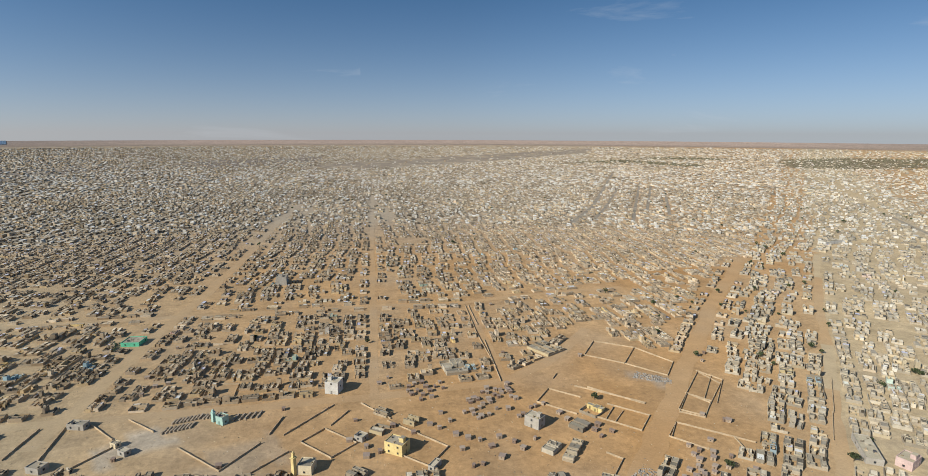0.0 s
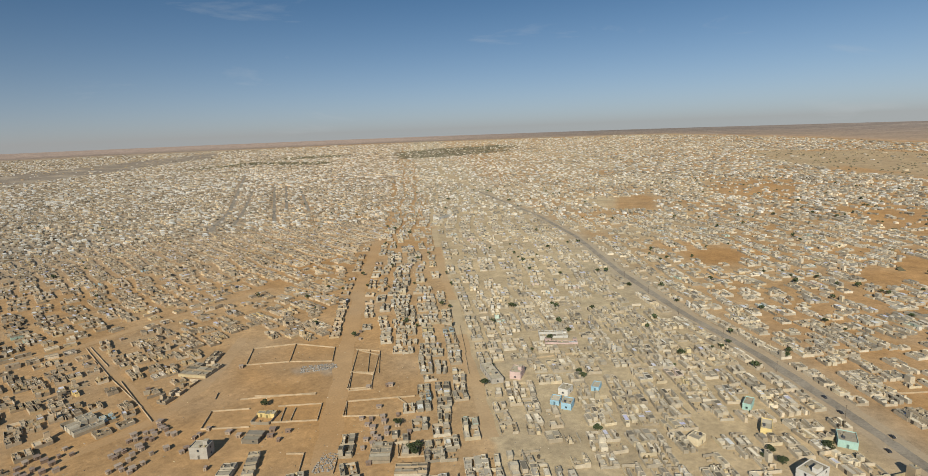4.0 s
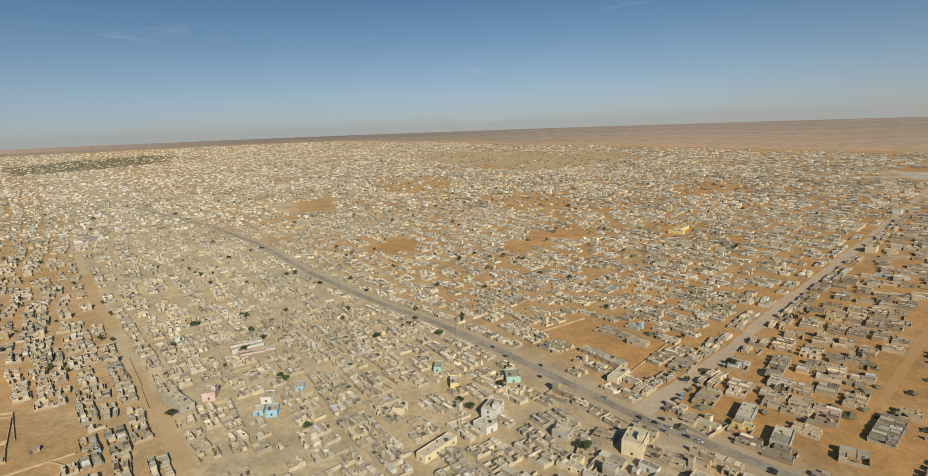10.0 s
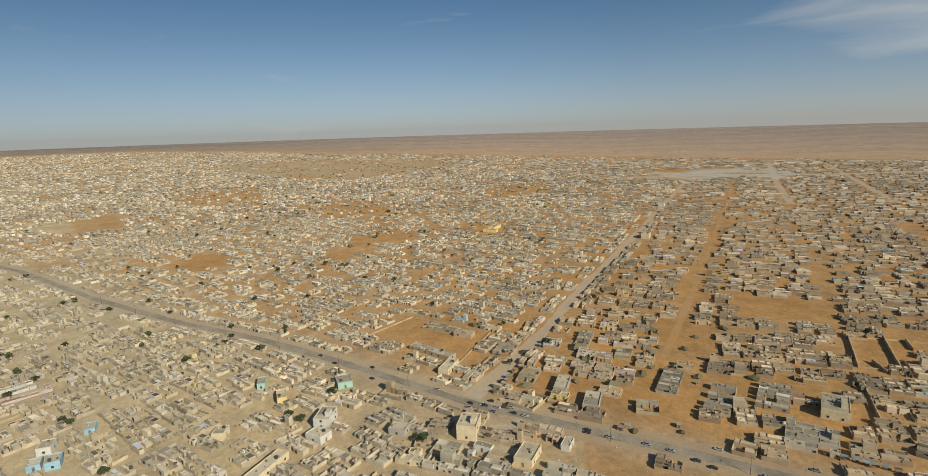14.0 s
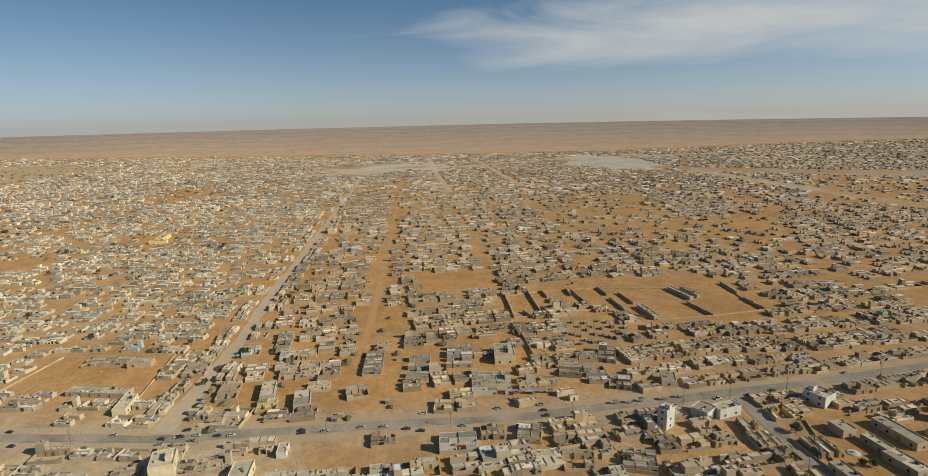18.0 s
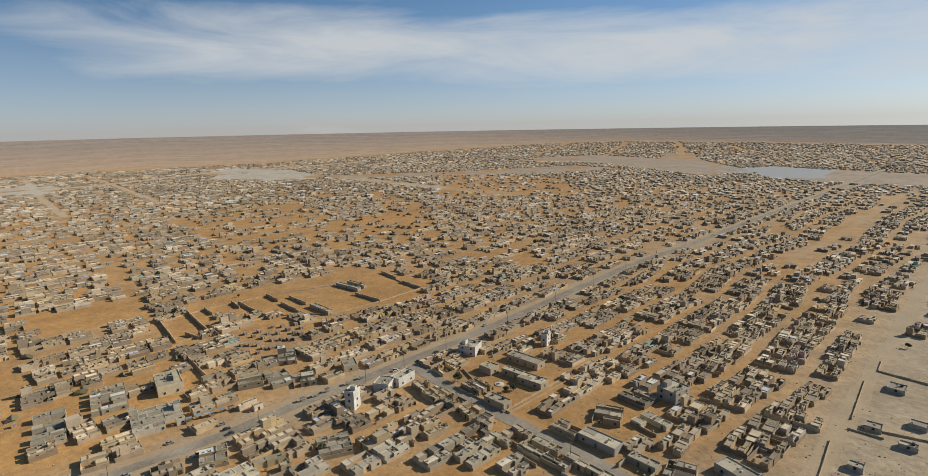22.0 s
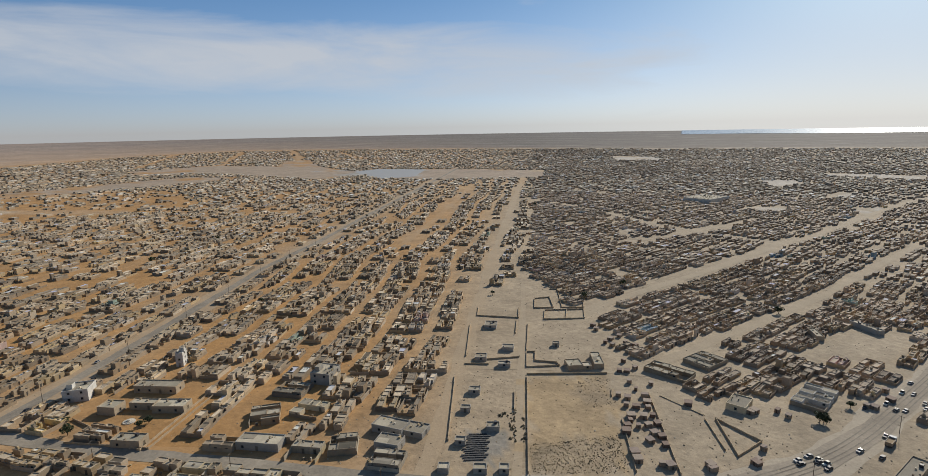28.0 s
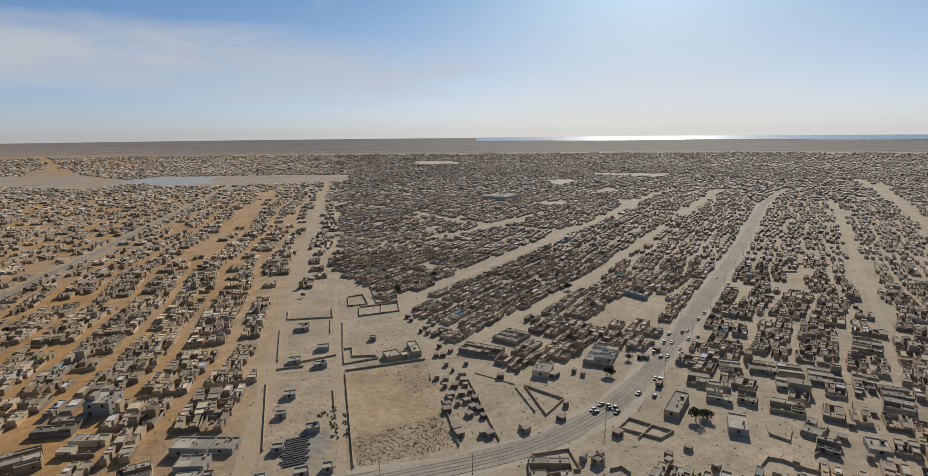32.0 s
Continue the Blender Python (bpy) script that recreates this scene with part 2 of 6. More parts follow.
lay("street_f", 9, (867, -1416), (520, -1205), (185, -1009), (68, -965))
# five dark tarmac strips stand in for house shadows in far northern streets
lay("tarmac_shade_a", 9, (1021, 2162), (508, 1172), (376, 959))
lay("tarmac_shade_b", 7, (824, 1684), (537, 1165), (443, 1006))
lay("tarmac_shade_c", 7, (928, 1750), (567, 1086), (500, 960))
lay("tarmac_shade_d", 7, (890, 1608), (604, 1100))
lay("tarmac_shade_e", 7, (870, 1490), (618, 1032))
lay("street_j", 9, (-162, -542), (-268, -705), (-482, -1060))
lay("street_l", 4, (-117, 1273), (-125, 1041))
lay("street_m", 8, (23, 1494), (10, 887))
lay("street_n", 6, (47, 1247), (40, 1000))
lay("street_o", 16, (281, -2241), (220, -2966), (190, -3300))
lay("street_p", 14, (-561, -2779), (-532, -2293))
lay("street_q", 13, (840, -678), (1108, -859), (1692, -1273))
lay("street_r", 13, (786, -829), (1021, -993), (1559, -1370))
lay("street_s", 11, (-1346, -777), (-1350, -669), (-1332, -540), (-1266, -377))
lay("street_t", 12, (-1445, -268), (-1181, -181), (-1015, -131), (-827, -80))
lay("street_u", 9, (-714, -319), (-863, -359), (-1053, -411))
lay("street_v", 8, (-560, -365), (-705, -407), (-887, -457), (-1024, -480))
lay("pale_belt", 46, (1392, -640), (1379, -779), (1329, -918), (1228, -1124), (1176, -1500), (978, -1754), (873, -1961))
lay("lane_last", 7, (-500, 10), (-795, -73), (-1367, -213))
# lots with no houses of the town's rows on them, and far patches of ground by kind
OPEN, FAR = [], []


def lot(*ring):
    OPEN.append(list(ring))


def patch(kind, *ring):
    FAR.append((kind, list(ring)))


lot((281, -130), (283, -148), (266, -158), (263, -165), (241, -151), (233, -129), (222, -115), (235, -99))
lot((363, -183), (354, -209), (322, -209), (301, -209), (308, -183), (333, -173))
lot((400, -269), (393, -325), (358, -299), (350, -242))
lot((99, 332), (156, 406), (181, 432), (235, 351), (245, 292), (195, 230), (171, 249), (126, 213), (48, 306))
lot((-179, 279), (-206, 328), (-148, 335), (-115, 335), (-59, 325), (-13, 329), (51, 331), (92, 334), (133, 370), (175, 404), (185, 325), (131, 224))
lot((385, 28), (420, -14), (373, -68), (323, -32))
lot((265, -125), (258, -158), (217, -137), (207, -112), (231, -105))
lot((305, -288), (297, -345), (255, -411), (214, -454), (151, -430), (144, -390), (186, -329), (209, -324), (239, -324), (280, -317), (253, -277), (264, -259))
lot((359, -185), (355, -206), (313, -195), (325, -169))
lot((400, -275), (363, -346), (326, -311), (355, -255))
lot((-48, -158), (-138, -308), (-200, -374), (-217, -365), (-197, -259), (-166, -194), (-185, -177), (-184, -140), (-202, -131), (-222, -122), (-291, -125), (-207, -82))
lot((-81, -139), (-126, -198), (-171, -153), (-191, -124), (-206, -109), (-204, -81), (-209, -69), (-232, -33), (-216, -5))
lot((-289, -183), (-342, -165), (-287, -144), (-267, -164))
lot((77, -258), (57, -284), (12, -256), (45, -218))
lot((-302, -183), (-344, -172), (-332, -153), (-287, -145), (-277, -163))
lot((398, -282), (373, -303), (332, -281), (366, -252))
lot((1026, 605), (1174, 541), (995, 435), (931, 493))
lot((665, 261), (727, 231), (658, 186), (621, 213))
lot((771, 55), (782, -38), (724, -32), (704, 58))
lot((689, 86), (715, 29), (666, 20), (642, 73))
lot((681, 246), (720, 217), (663, 190), (630, 214))
lot((45, 870), (90, 866), (84, 812), (47, 824))
lot((14, 600), (34, 598), (32, 560), (12, 556))
lot((-480, -129), (-507, -115), (-430, -95), (-416, -109))
lot((186, -436), (142, -432), (146, -397), (183, -400))
lot((245, -429), (159, -421), (167, -386), (222, -395))
lot((97, -538), (66, -542), (68, -504), (96, -500))
patch("valley", (-303, 2634), (-157, 2862), (286, 3164), (670, 3369), (1349, 3658), (1602, 3747), (1450, 3388), (978, 3142), (500, 2828), (70, 2600))
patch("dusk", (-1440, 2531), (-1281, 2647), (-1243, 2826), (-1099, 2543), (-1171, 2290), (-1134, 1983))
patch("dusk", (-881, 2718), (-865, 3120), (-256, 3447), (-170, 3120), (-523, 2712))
patch("grove", (1055, 2765), (1406, 2875), (1644, 2470), (1516, 2368), (1393, 2647))
patch("grove", (1620, 2979), (1899, 2804), (1912, 2717), (1609, 2859))
patch("grove", (1900, 2230), (2162, 2625), (2480, 2590), (2850, 2386), (2818, 2209), (2466, 1976), (2150, 2080))
patch("plain", (2734, 842), (2835, 338), (2614, -197), (2292, -352), (2037, -106), (1696, 104), (1949, 328))
patch("white", (1530, -740), (1571, -843), (1540, -1021), (1333, -1086), (1203, -980), (1285, -851), (1241, -716), (1363, -676))
patch("white", (1145, -1467), (1002, -1432), (843, -1460), (730, -1267), (817, -1245), (956, -1266), (1031, -1240))
patch("white", (1294, -1713), (986, -1471), (740, -1389), (736, -1286), (994, -1387))
patch("white", (1295, -1630), (984, -1579), (824, -1436), (1140, -1456))
patch("strip", (727, -1332), (650, -1344), (133, -1014), (166, -990))
patch("bare", (278, -2090), (22, -2254), (-173, -2015), (-240, -2330), (-340, -2330), (-300, -1899), (-359, -1580), (-343, -1459), (-214, -1405), (-123, -1568), (34, -1830), (254, -1907))
patch("bare", (-380, -1330), (-560, -1560), (-813, -1302), (-700, -1120), (-435, -1250))
patch("bare", (760, -1385), (420, -1500), (99, -1720), (-60, -1600), (83, -1480), (662, -1290))
patch("pond", (-348, -1599), (-442, -1666), (-553, -1543), (-445, -1335), (-350, -1326))
patch("roof", (-683, -662), (-749, -656), (-712, -601), (-649, -594))
patch("lot", (-1371, -1729), (-1437, -1546), (-1321, -1381), (-1228, -1516))
patch("lot", (-1010, -786), (-1074, -754), (-1004, -692), (-941, -712))
patch("lot", (-906, -581), (-961, -583), (-913, -539), (-854, -543))
patch("lot", (-686, -557), (-717, -511), (-695, -486), (-659, -521))
patch("lot", (-799, -473), (-811, -453), (-757, -425), (-749, -439))
patch("lot", (-1262, -825), (-1352, -661), (-1263, -616), (-1205, -774))
patch("lot", (-417, -510), (-430, -489), (-402, -466), (-395, -477))
patch("sparse", (1291, -225), (1401, -407), (1196, -364), (1110, -214))
patch("sparse", (1184, 190), (1225, 75), (1063, -20), (871, 18), (1014, 136))
patch("sparse", (823, 21), (806, -39), (710, -42), (711, 22))
patch("sparse", (1639, 608), (1581, 331), (1203, 266), (1231, 429))
patch("sparse", (814, -123), (832, -195), (745, -181), (722, -116))
patch("sparse", (656, -684), (535, -871), (327, -674), (315, -509), (476, -550))
patch("sparse", (464, -1034), (301, -882), (215, -671), (297, -696))
patch("sparse", (388, -686), (327, -798), (184, -623), (258, -549))
patch("sparse", (440, -1459), (97, -1354), (51, -1008), (299, -958))
patch("sparse", (265, -139), (326, -177), (315, -188), (251, -147))

TAN, ORANGE, PALE, GREY, STRAW = (0.44, 0.285, 0.14), (0.405, 0.226, 0.084), (0.46, 0.375, 0.235), (0.36, 0.31, 0.23), (0.40, 0.322, 0.22)


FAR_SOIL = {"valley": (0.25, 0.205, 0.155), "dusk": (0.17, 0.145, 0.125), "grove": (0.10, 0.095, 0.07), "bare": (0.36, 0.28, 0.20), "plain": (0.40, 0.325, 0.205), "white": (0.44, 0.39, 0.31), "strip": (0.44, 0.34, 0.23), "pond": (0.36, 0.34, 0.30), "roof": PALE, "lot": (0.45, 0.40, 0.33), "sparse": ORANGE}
EDGE_HEADS = [-40, 67, 79, 84, 101, 110, 121, 129, 143, 153, 164, 174, 182, 197, 225, 275]
EDGE = [4150, 4150, 3620, 3300, 2750, 2480, 2300, 2200, 2190, 2400, 2750, 3100, 3250, 3000, 2650, 2900]


# grey grit, dry weeds and bare orange sand in the lots
STAINS = [
    ([(-122, -211), (-159, -194), (-136, -157), (-117, -127), (-83, -143)], (0.43, 0.30, 0.15), 0.6),
    ([(-93, -159), (-107, -155), (-129, -149), (-116, -128), (-83, -142)], (0.27, 0.225, 0.16), 0.5),
    ([(-143, -198), (-158, -193), (-142, -170), (-132, -171), (-134, -183)], (0.29, 0.235, 0.165), 0.45),
    ([(-76, -179), (-87, -175), (-87, -163), (-76, -154), (-66, -158)], (0.27, 0.25, 0.21), 0.85),
    ([(184, 338), (206, 322), (198, 312), (176, 328)], (0.33, 0.30, 0.25), 0.5),
    ([(-150, 292), (-118, 318), (-108, 300), (-135, 280)], (0.42, 0.38, 0.31), 0.6),
    ([(-95, 268), (-60, 300), (-40, 275), (-70, 250)], (0.42, 0.37, 0.29), 0.3),
    ([(225, -20), (262, -30), (250, -62), (215, -50)], (0.40, 0.34, 0.26), 0.5),
]


def town_edge(x, y):
    return np.interp(heading(x, y), EDGE_HEADS, EDGE)


def patches(x, y, size, shift=0.0):
    """Smooth uneven values from 0 to 1 over the plan."""
    a = np.sin(x / size + 1.3 * np.sin(y / size * 0.7 + shift)) * np.cos(y / size * 1.1 + 1.7 * np.sin(x / size * 0.6 + shift))
    b = np.sin((x + y) / size * 1.9 + shift * 2) * np.cos((x - y) / size * 2.3 + np.sin(x / size * 3))
    return np.clip(0.5 + 0.4 * a + 0.25 * b, 0, 1)


def soil(x, y):
    """The colour of the ground at points, by parts of the town."""
    x, y = np.asarray(x, float), np.asarray(y, float)
    h, r = heading(x, y), np.hypot(x, y)
    c = np.empty((*np.shape(x), 3))
    stops = [-40, -10, 22, 40, 60, 80, 100, 150, 185, 205, 217, 275, 320]
    kinds = [PALE, TAN, TAN, TAN, PALE, TAN, ORANGE, ORANGE, ORANGE, TAN, STRAW, STRAW, PALE]
    for k in range(3):
        c[..., k] = np.interp(h, stops, [q[k] for q in kinds])
    p = patches(x, y, 70.0)[..., None]
    orange = np.interp(h, [-40, -15, 15, 30, 45, 85, 160, 185, 200, 212, 320], [0, 0.2, 0.65, 0.9, 0.6, 0.8, 0.75, 0.75, 0.7, 0.2, 0])
    # beyond the tarmac road the sand turns orange, before it the old town lies on beige
    beyond = np.clip(((x - 302) * 0.753 - (y + 2) * 0.658) / 60 + 0.5, 0, 1)
    old = (h > 20) & (h < 110) & (beyond < 1) & (((x - 200) * 0.755 - (y - 175) * 0.656) > 0)
    orange = np.where(old, orange * (0.15 + 0.85 * beyond), np.where((h < 110) & (beyond > 0.5), 0.8, orange))[..., None]
    lime = np.where(old, 0.75 * (1 - beyond), 0)[..., None]
    c = c * (1 - lime) + np.array(PALE) * lime
    c = c * (1 - orange * p) + np.array(ORANGE) * orange * p
    grey = (patches(x, y, 38.0, 2.0) ** 2 * 0.3)[..., None]
    c = c * (1 - grey) + np.array(GREY) * grey
    out = np.clip((r - town_edge(x, y)) / 150, 0, 1)[..., None] * (r > 1500)[..., None]
    # beyond the last houses: a belt of bright sand, then dull plains in long bands with pale streaks
    past = np.clip((r - town_edge(x, y)) / (RIM - town_edge(x, y)), 0, 1)
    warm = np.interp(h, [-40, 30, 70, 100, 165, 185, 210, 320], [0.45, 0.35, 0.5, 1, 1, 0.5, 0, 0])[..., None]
    wave = r + 160 * np.sin(np.radians(h) * 7) + 70 * np.sin(np.radians(h) * 23 + 1)
    stripe = 0.5 + 0.3 * np.sin(wave / 61) + 0.3 * np.sin(wave / 23 + 2 * np.sin(np.radians(h) * 11))
    sandy = np.array((0.47, 0.315, 0.185))
    # the plains' tints have the distance haze put into them
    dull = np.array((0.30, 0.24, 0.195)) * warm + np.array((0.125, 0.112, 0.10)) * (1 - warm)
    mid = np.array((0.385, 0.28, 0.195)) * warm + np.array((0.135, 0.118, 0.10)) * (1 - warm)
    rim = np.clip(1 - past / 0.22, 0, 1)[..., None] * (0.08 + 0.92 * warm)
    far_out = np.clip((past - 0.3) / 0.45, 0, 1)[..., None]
    hazy_waste = (mid * (1 - far_out) + dull * far_out) * (0.92 + 0.17 * np.clip(stripe, 0, 1))[..., None]
    hazy_waste = hazy_waste * (1 - rim) + sandy * rim
    streak = (np.clip(np.sin(wave / 41 + 3 * np.sin(np.radians(h) * 5)) - 0.86, 0, 1) / 0.14 * patches(x, y, 190.0, 5.0))[..., None]
    hazy_waste = hazy_waste * (1 - 0.4 * streak) + np.array((0.42, 0.37, 0.31)) * 0.4 * streak
    # pinker ground along the northern skyline, the haze there put into its colour
    pink_haze = (np.clip((r - 4250) / 200, 0, 1) * np.interp(h, [-30, -15, 40, 60], [0.3, 1, 1, 0]))[..., None]
    hazy_waste = hazy_waste * (1 - pink_haze) + np.array((0.38, 0.29, 0.23)) * pink_haze
    c = c * (1 - out) + hazy_waste * out
    for ring in OPEN:
        m = inside(x, y, ring) & (h > 62) & (h < 185) & (r < 1300)
        c[m] = 0.35 * c[m] + 0.65 * np.array(ORANGE)
    # the old northern quarters stand on grey trodden ground
    worn = (0.85 * np.clip((r - 700) / 400, 0, 1) * np.clip((34 - h) / 12, 0, 1))[..., None] * (1 - out)
    c = c * (1 - worn) + np.array((0.35, 0.30, 0.225)) * worn
    # straw-coloured sand about the western lots
    straw = (np.clip((75 - ((x + 60) * 0.857 - (y + 110) * 0.515)) / 50, 0, 1) * (y < -20) * (h > 150) * 0.85 * np.clip((1300 - r) / 500, 0, 1))[..., None]
    c = c * (1 - straw) + np.array(STRAW) * straw
    # grey street dust beside the tarmac
    dusty = (0.6 * np.exp(-(off_line(x, y, WAYS["tarmac_main"][1]) / 18) ** 2))[..., None]
    c = c * (1 - dusty) + np.array((0.35, 0.295, 0.215)) * dusty
    for ring, stain, much in STAINS:
        m = inside(x + 3 * np.sin(y / 4) + 2 * np.sin(x / 2.3) + 1.5 * np.sin(y * 1.7), y + 3 * np.sin(x / 3.7) + 1.5 * np.sin(x * 1.9), ring)
        c[m] = c[m] * (1 - much) + np.array(stain) * much
    for kind, ring in FAR:
        wob = np.where(r > 1500, 260, 60) * (patches(x, y, 90.0, 3.0) - 0.5) + np.where(r > 1500, 130, 0) * (patches(x, y, 31.0, 3.0) - 0.5)
        m = inside(x + wob, y - wob, ring)
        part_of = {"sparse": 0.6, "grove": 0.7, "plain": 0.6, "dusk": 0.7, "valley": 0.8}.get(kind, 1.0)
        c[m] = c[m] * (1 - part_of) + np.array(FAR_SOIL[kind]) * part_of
    return c


def ground():
    rings = np.concatenate([[2], np.geomspace(20, FLAT, 190), np.linspace(FLAT, RIM, 91)[1:]])
    n = 500
    a = np.arange(n) * 2 * math.pi / n
    x, y = (rings[:, None] * np.sin(a)), (rings[:, None] * np.cos(a))
    z = land(x, y)
    verts = np.c_[x.ravel(), y.ravel(), z.ravel()]
    i, j = np.meshgrid(np.arange(len(rings) - 1), np.arange(n), indexing="ij")
    k = (j + 1) % n
    faces = np.stack([i * n + j, (i + 1) * n + j, (i + 1) * n + k, i * n + k], -1).reshape(-1, 4)[:, ::-1]
    me = bpy.data.meshes.new("ground")
    me.from_pydata(verts.tolist(), [], faces.tolist() + [list(range(n))[::-1]])
    at = me.attributes.new("tint", "FLOAT_COLOR", "POINT")
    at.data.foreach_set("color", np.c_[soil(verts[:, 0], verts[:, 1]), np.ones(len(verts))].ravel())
    me.materials.append(SAND)
    return tagged(new("ground", me), "orange and pale beige desert sand round the town", "ground", kind="structure")


def way(name, width, line, mat, z=0.05, trodden=False, aside=0.0):
    """A road surface of uneven width along a line."""
    pts = []
    for (x0, y0), (x1, y1) in zip(line, line[1:]):
        n = max(1, int(math.hypot(x1 - x0, y1 - y0) / 6))
        pts += [(x0 + (x1 - x0) * q / n, y0 + (y1 - y0) * q / n) for q in range(n)]
    pts = np.array(pts + [line[-1]], float)
    for _ in range(6):
        pts[1:-1] = (pts[:-2] + 2 * pts[1:-1] + pts[2:]) / 4
    d = np.gradient(pts, axis=0)
    pts = pts + np.c_[d[:, 1], -d[:, 0]] / np.hypot(d[:, 0], d[:, 1])[:, None] * aside
    side = np.c_[d[:, 1], -d[:, 0]] / np.hypot(d[:, 0], d[:, 1])[:, None]
    def ragged():
        k = np.arange(len(pts)) * 6.0
        swing = sum(a * np.sin(k / p + np.random.uniform(0, 6.3)) for a, p in ((0.13, 31), (0.11, 13), (0.08, 5.3)))
        return (0.5 * width * (1 + (0.6 if mat in (ASPHALT, CONCRETE) else 1.15) * swing + 0.08 * np.random.uniform(-1, 1, len(pts))))[:, None]

    left, right = ragged(), ragged()
    e = np.r_[pts - side * left, pts + side * right]
    n = len(pts)
    verts = np.c_[e, land(e[:, 0], e[:, 1]) + z]
    faces = [(q, n + q, n + q + 1, q + 1) for q in range(n - 1)]
    tint = None if mat in (ASPHALT, CONCRETE) else soil(*pts[:-1].T) * 0.86 + np.array(GREY) * 0.1
    if tint is not None and trodden:
        tint = tint * 0.4 + np.array((0.42, 0.365, 0.285)) * 0.6
    return mesh_object(name, verts.tolist(), faces, mat, tint)


tagged(ground())
for number, (paved, reach) in enumerate((("tarmac_main", 19), ("tarmac_side", 12), ("tarmac_bend", 16))):
    tagged(way("shoulder", reach, WAYS[paved][1], TRACK, 0.012 + 0.006 * number, paved == "tarmac_bend"), "greyish packed-sand shoulder of the tarmac road", "road", kind="structure")
for number, (way_name, (width, line)) in enumerate(WAYS.items()):
    paved = way_name.startswith("tarmac")
    tagged(way("road" if paved else "dirt_track", width, line, (CONCRETE if way_name == "tarmac_bend" else ASPHALT) if paved else TRACK, (0.12 if paved else 0.034) + 0.0025 * number, way_name in ("dirt_south", "pale_belt", "street_q", "street_r")),
           "grey tarmac road with sandy edges, also standing for shaded far streets" if paved else "pale packed-sand track between the houses", "road", kind="structure")
for aside in (-2.6, -1.0, 1.2, 2.8):
    tagged(way("wheel_track", 0.45, WAYS["tarmac_bend"][1][:9], ASPHALT, 0.19, aside=aside), "darker worn wheel track along the dusty road", "road", kind="structure")


# ---- builders ----
COLOURS = {"grey": (0.36, 0.33, 0.28), "tan": (0.40, 0.32, 0.22), "cream": (0.58, 0.49, 0.33), "white": (0.53, 0.51, 0.46), "yellow": (0.62, 0.49, 0.22),
           "pink": (0.52, 0.39, 0.35), "blue": (0.28, 0.44, 0.53), "turquoise": (0.33, 0.48, 0.42), "green": (0.12, 0.45, 0.28), "brown": (0.26, 0.19, 0.13)}
WALLS = [(0.38, 0.303, 0.204), (0.32, 0.264, 0.184), (0.42, 0.348, 0.242), (0.28, 0.233, 0.169), (0.45, 0.378, 0.271), (0.37, 0.284, 0.179), (0.52, 0.458, 0.349), (0.48, 0.383, 0.222)]
ROOFS = [(0.4, 0.353, 0.256), (0.34, 0.298, 0.222), (0.45, 0.398, 0.295), (0.28, 0.248, 0.189), (0.5, 0.442, 0.329)]
GLASS = material("dark_glass", (0.03, 0.035, 0.04), rough=0.15)
PAINTED = material("painted_metal", attribute="tint", rough=0.55, random=0.2)
dice = random.Random(7)


class Solid:
    """Boxes gathered into one mesh, each face with its colour."""

    def __init__(self):
        self.v, self.f, self.c = [], [], []

    def box(self, x0, x1, y0, y1, z0, z1, tint, top=None, under=False):
        n = len(self.v)
        self.v += [(x, y, z) for z in (z0, z1) for x, y in ((x0, y0), (x1, y0), (x1, y1), (x0, y1))]
        sides = [(0, 1, 5, 4), (1, 2, 6, 5), (2, 3, 7, 6), (3, 0, 4, 7), (4, 5, 6, 7)] + ([(3, 2, 1, 0)] if under else [])
        self.f += [tuple(n + k for k in s) for s in sides]
        self.c += [tint] * 4 + [top or tint] + ([tint] if under else [])
        return self

    def shell(self, x0, x1, y0, y1, z0, z1, thick, tint):
        """Four walls open at the top."""
        n = len(self.v)
        t = thick
        for z in (z0, z1):
            self.v += [(x, y, z) for x, y in ((x0, y0), (x1, y0), (x1, y1), (x0, y1), (x0 + t, y0 + t), (x1 - t, y0 + t), (x1 - t, y1 - t), (x0 + t, y1 - t))]
        for k in range(4):
            q = (k + 1) % 4
            self.f += [(n + k, n + q, n + 8 + q, n + 8 + k), (n + 4 + q, n + 4 + k, n + 12 + k, n + 12 + q), (n + 8 + k, n + 8 + q, n + 12 + q, n + 12 + k)]
            self.c += [tint] * 3
        return self

    def part(self, name, parent, mat=None, label=""):
        ob = mesh_object(name, self.v, self.f, mat or MASONRY, self.c, parent, label)
        return ob


def thing(name, x, y, turn, label, category, group=""):
    ob = new(name)
    ob.empty_display_size = 1
    ob.matrix_world = pose(x, y, float(land(x, y)), 0, 0, -turn)
    return tagged(ob, label, category, group)


def shade(c, k):
    return tuple(v * k for v in c)


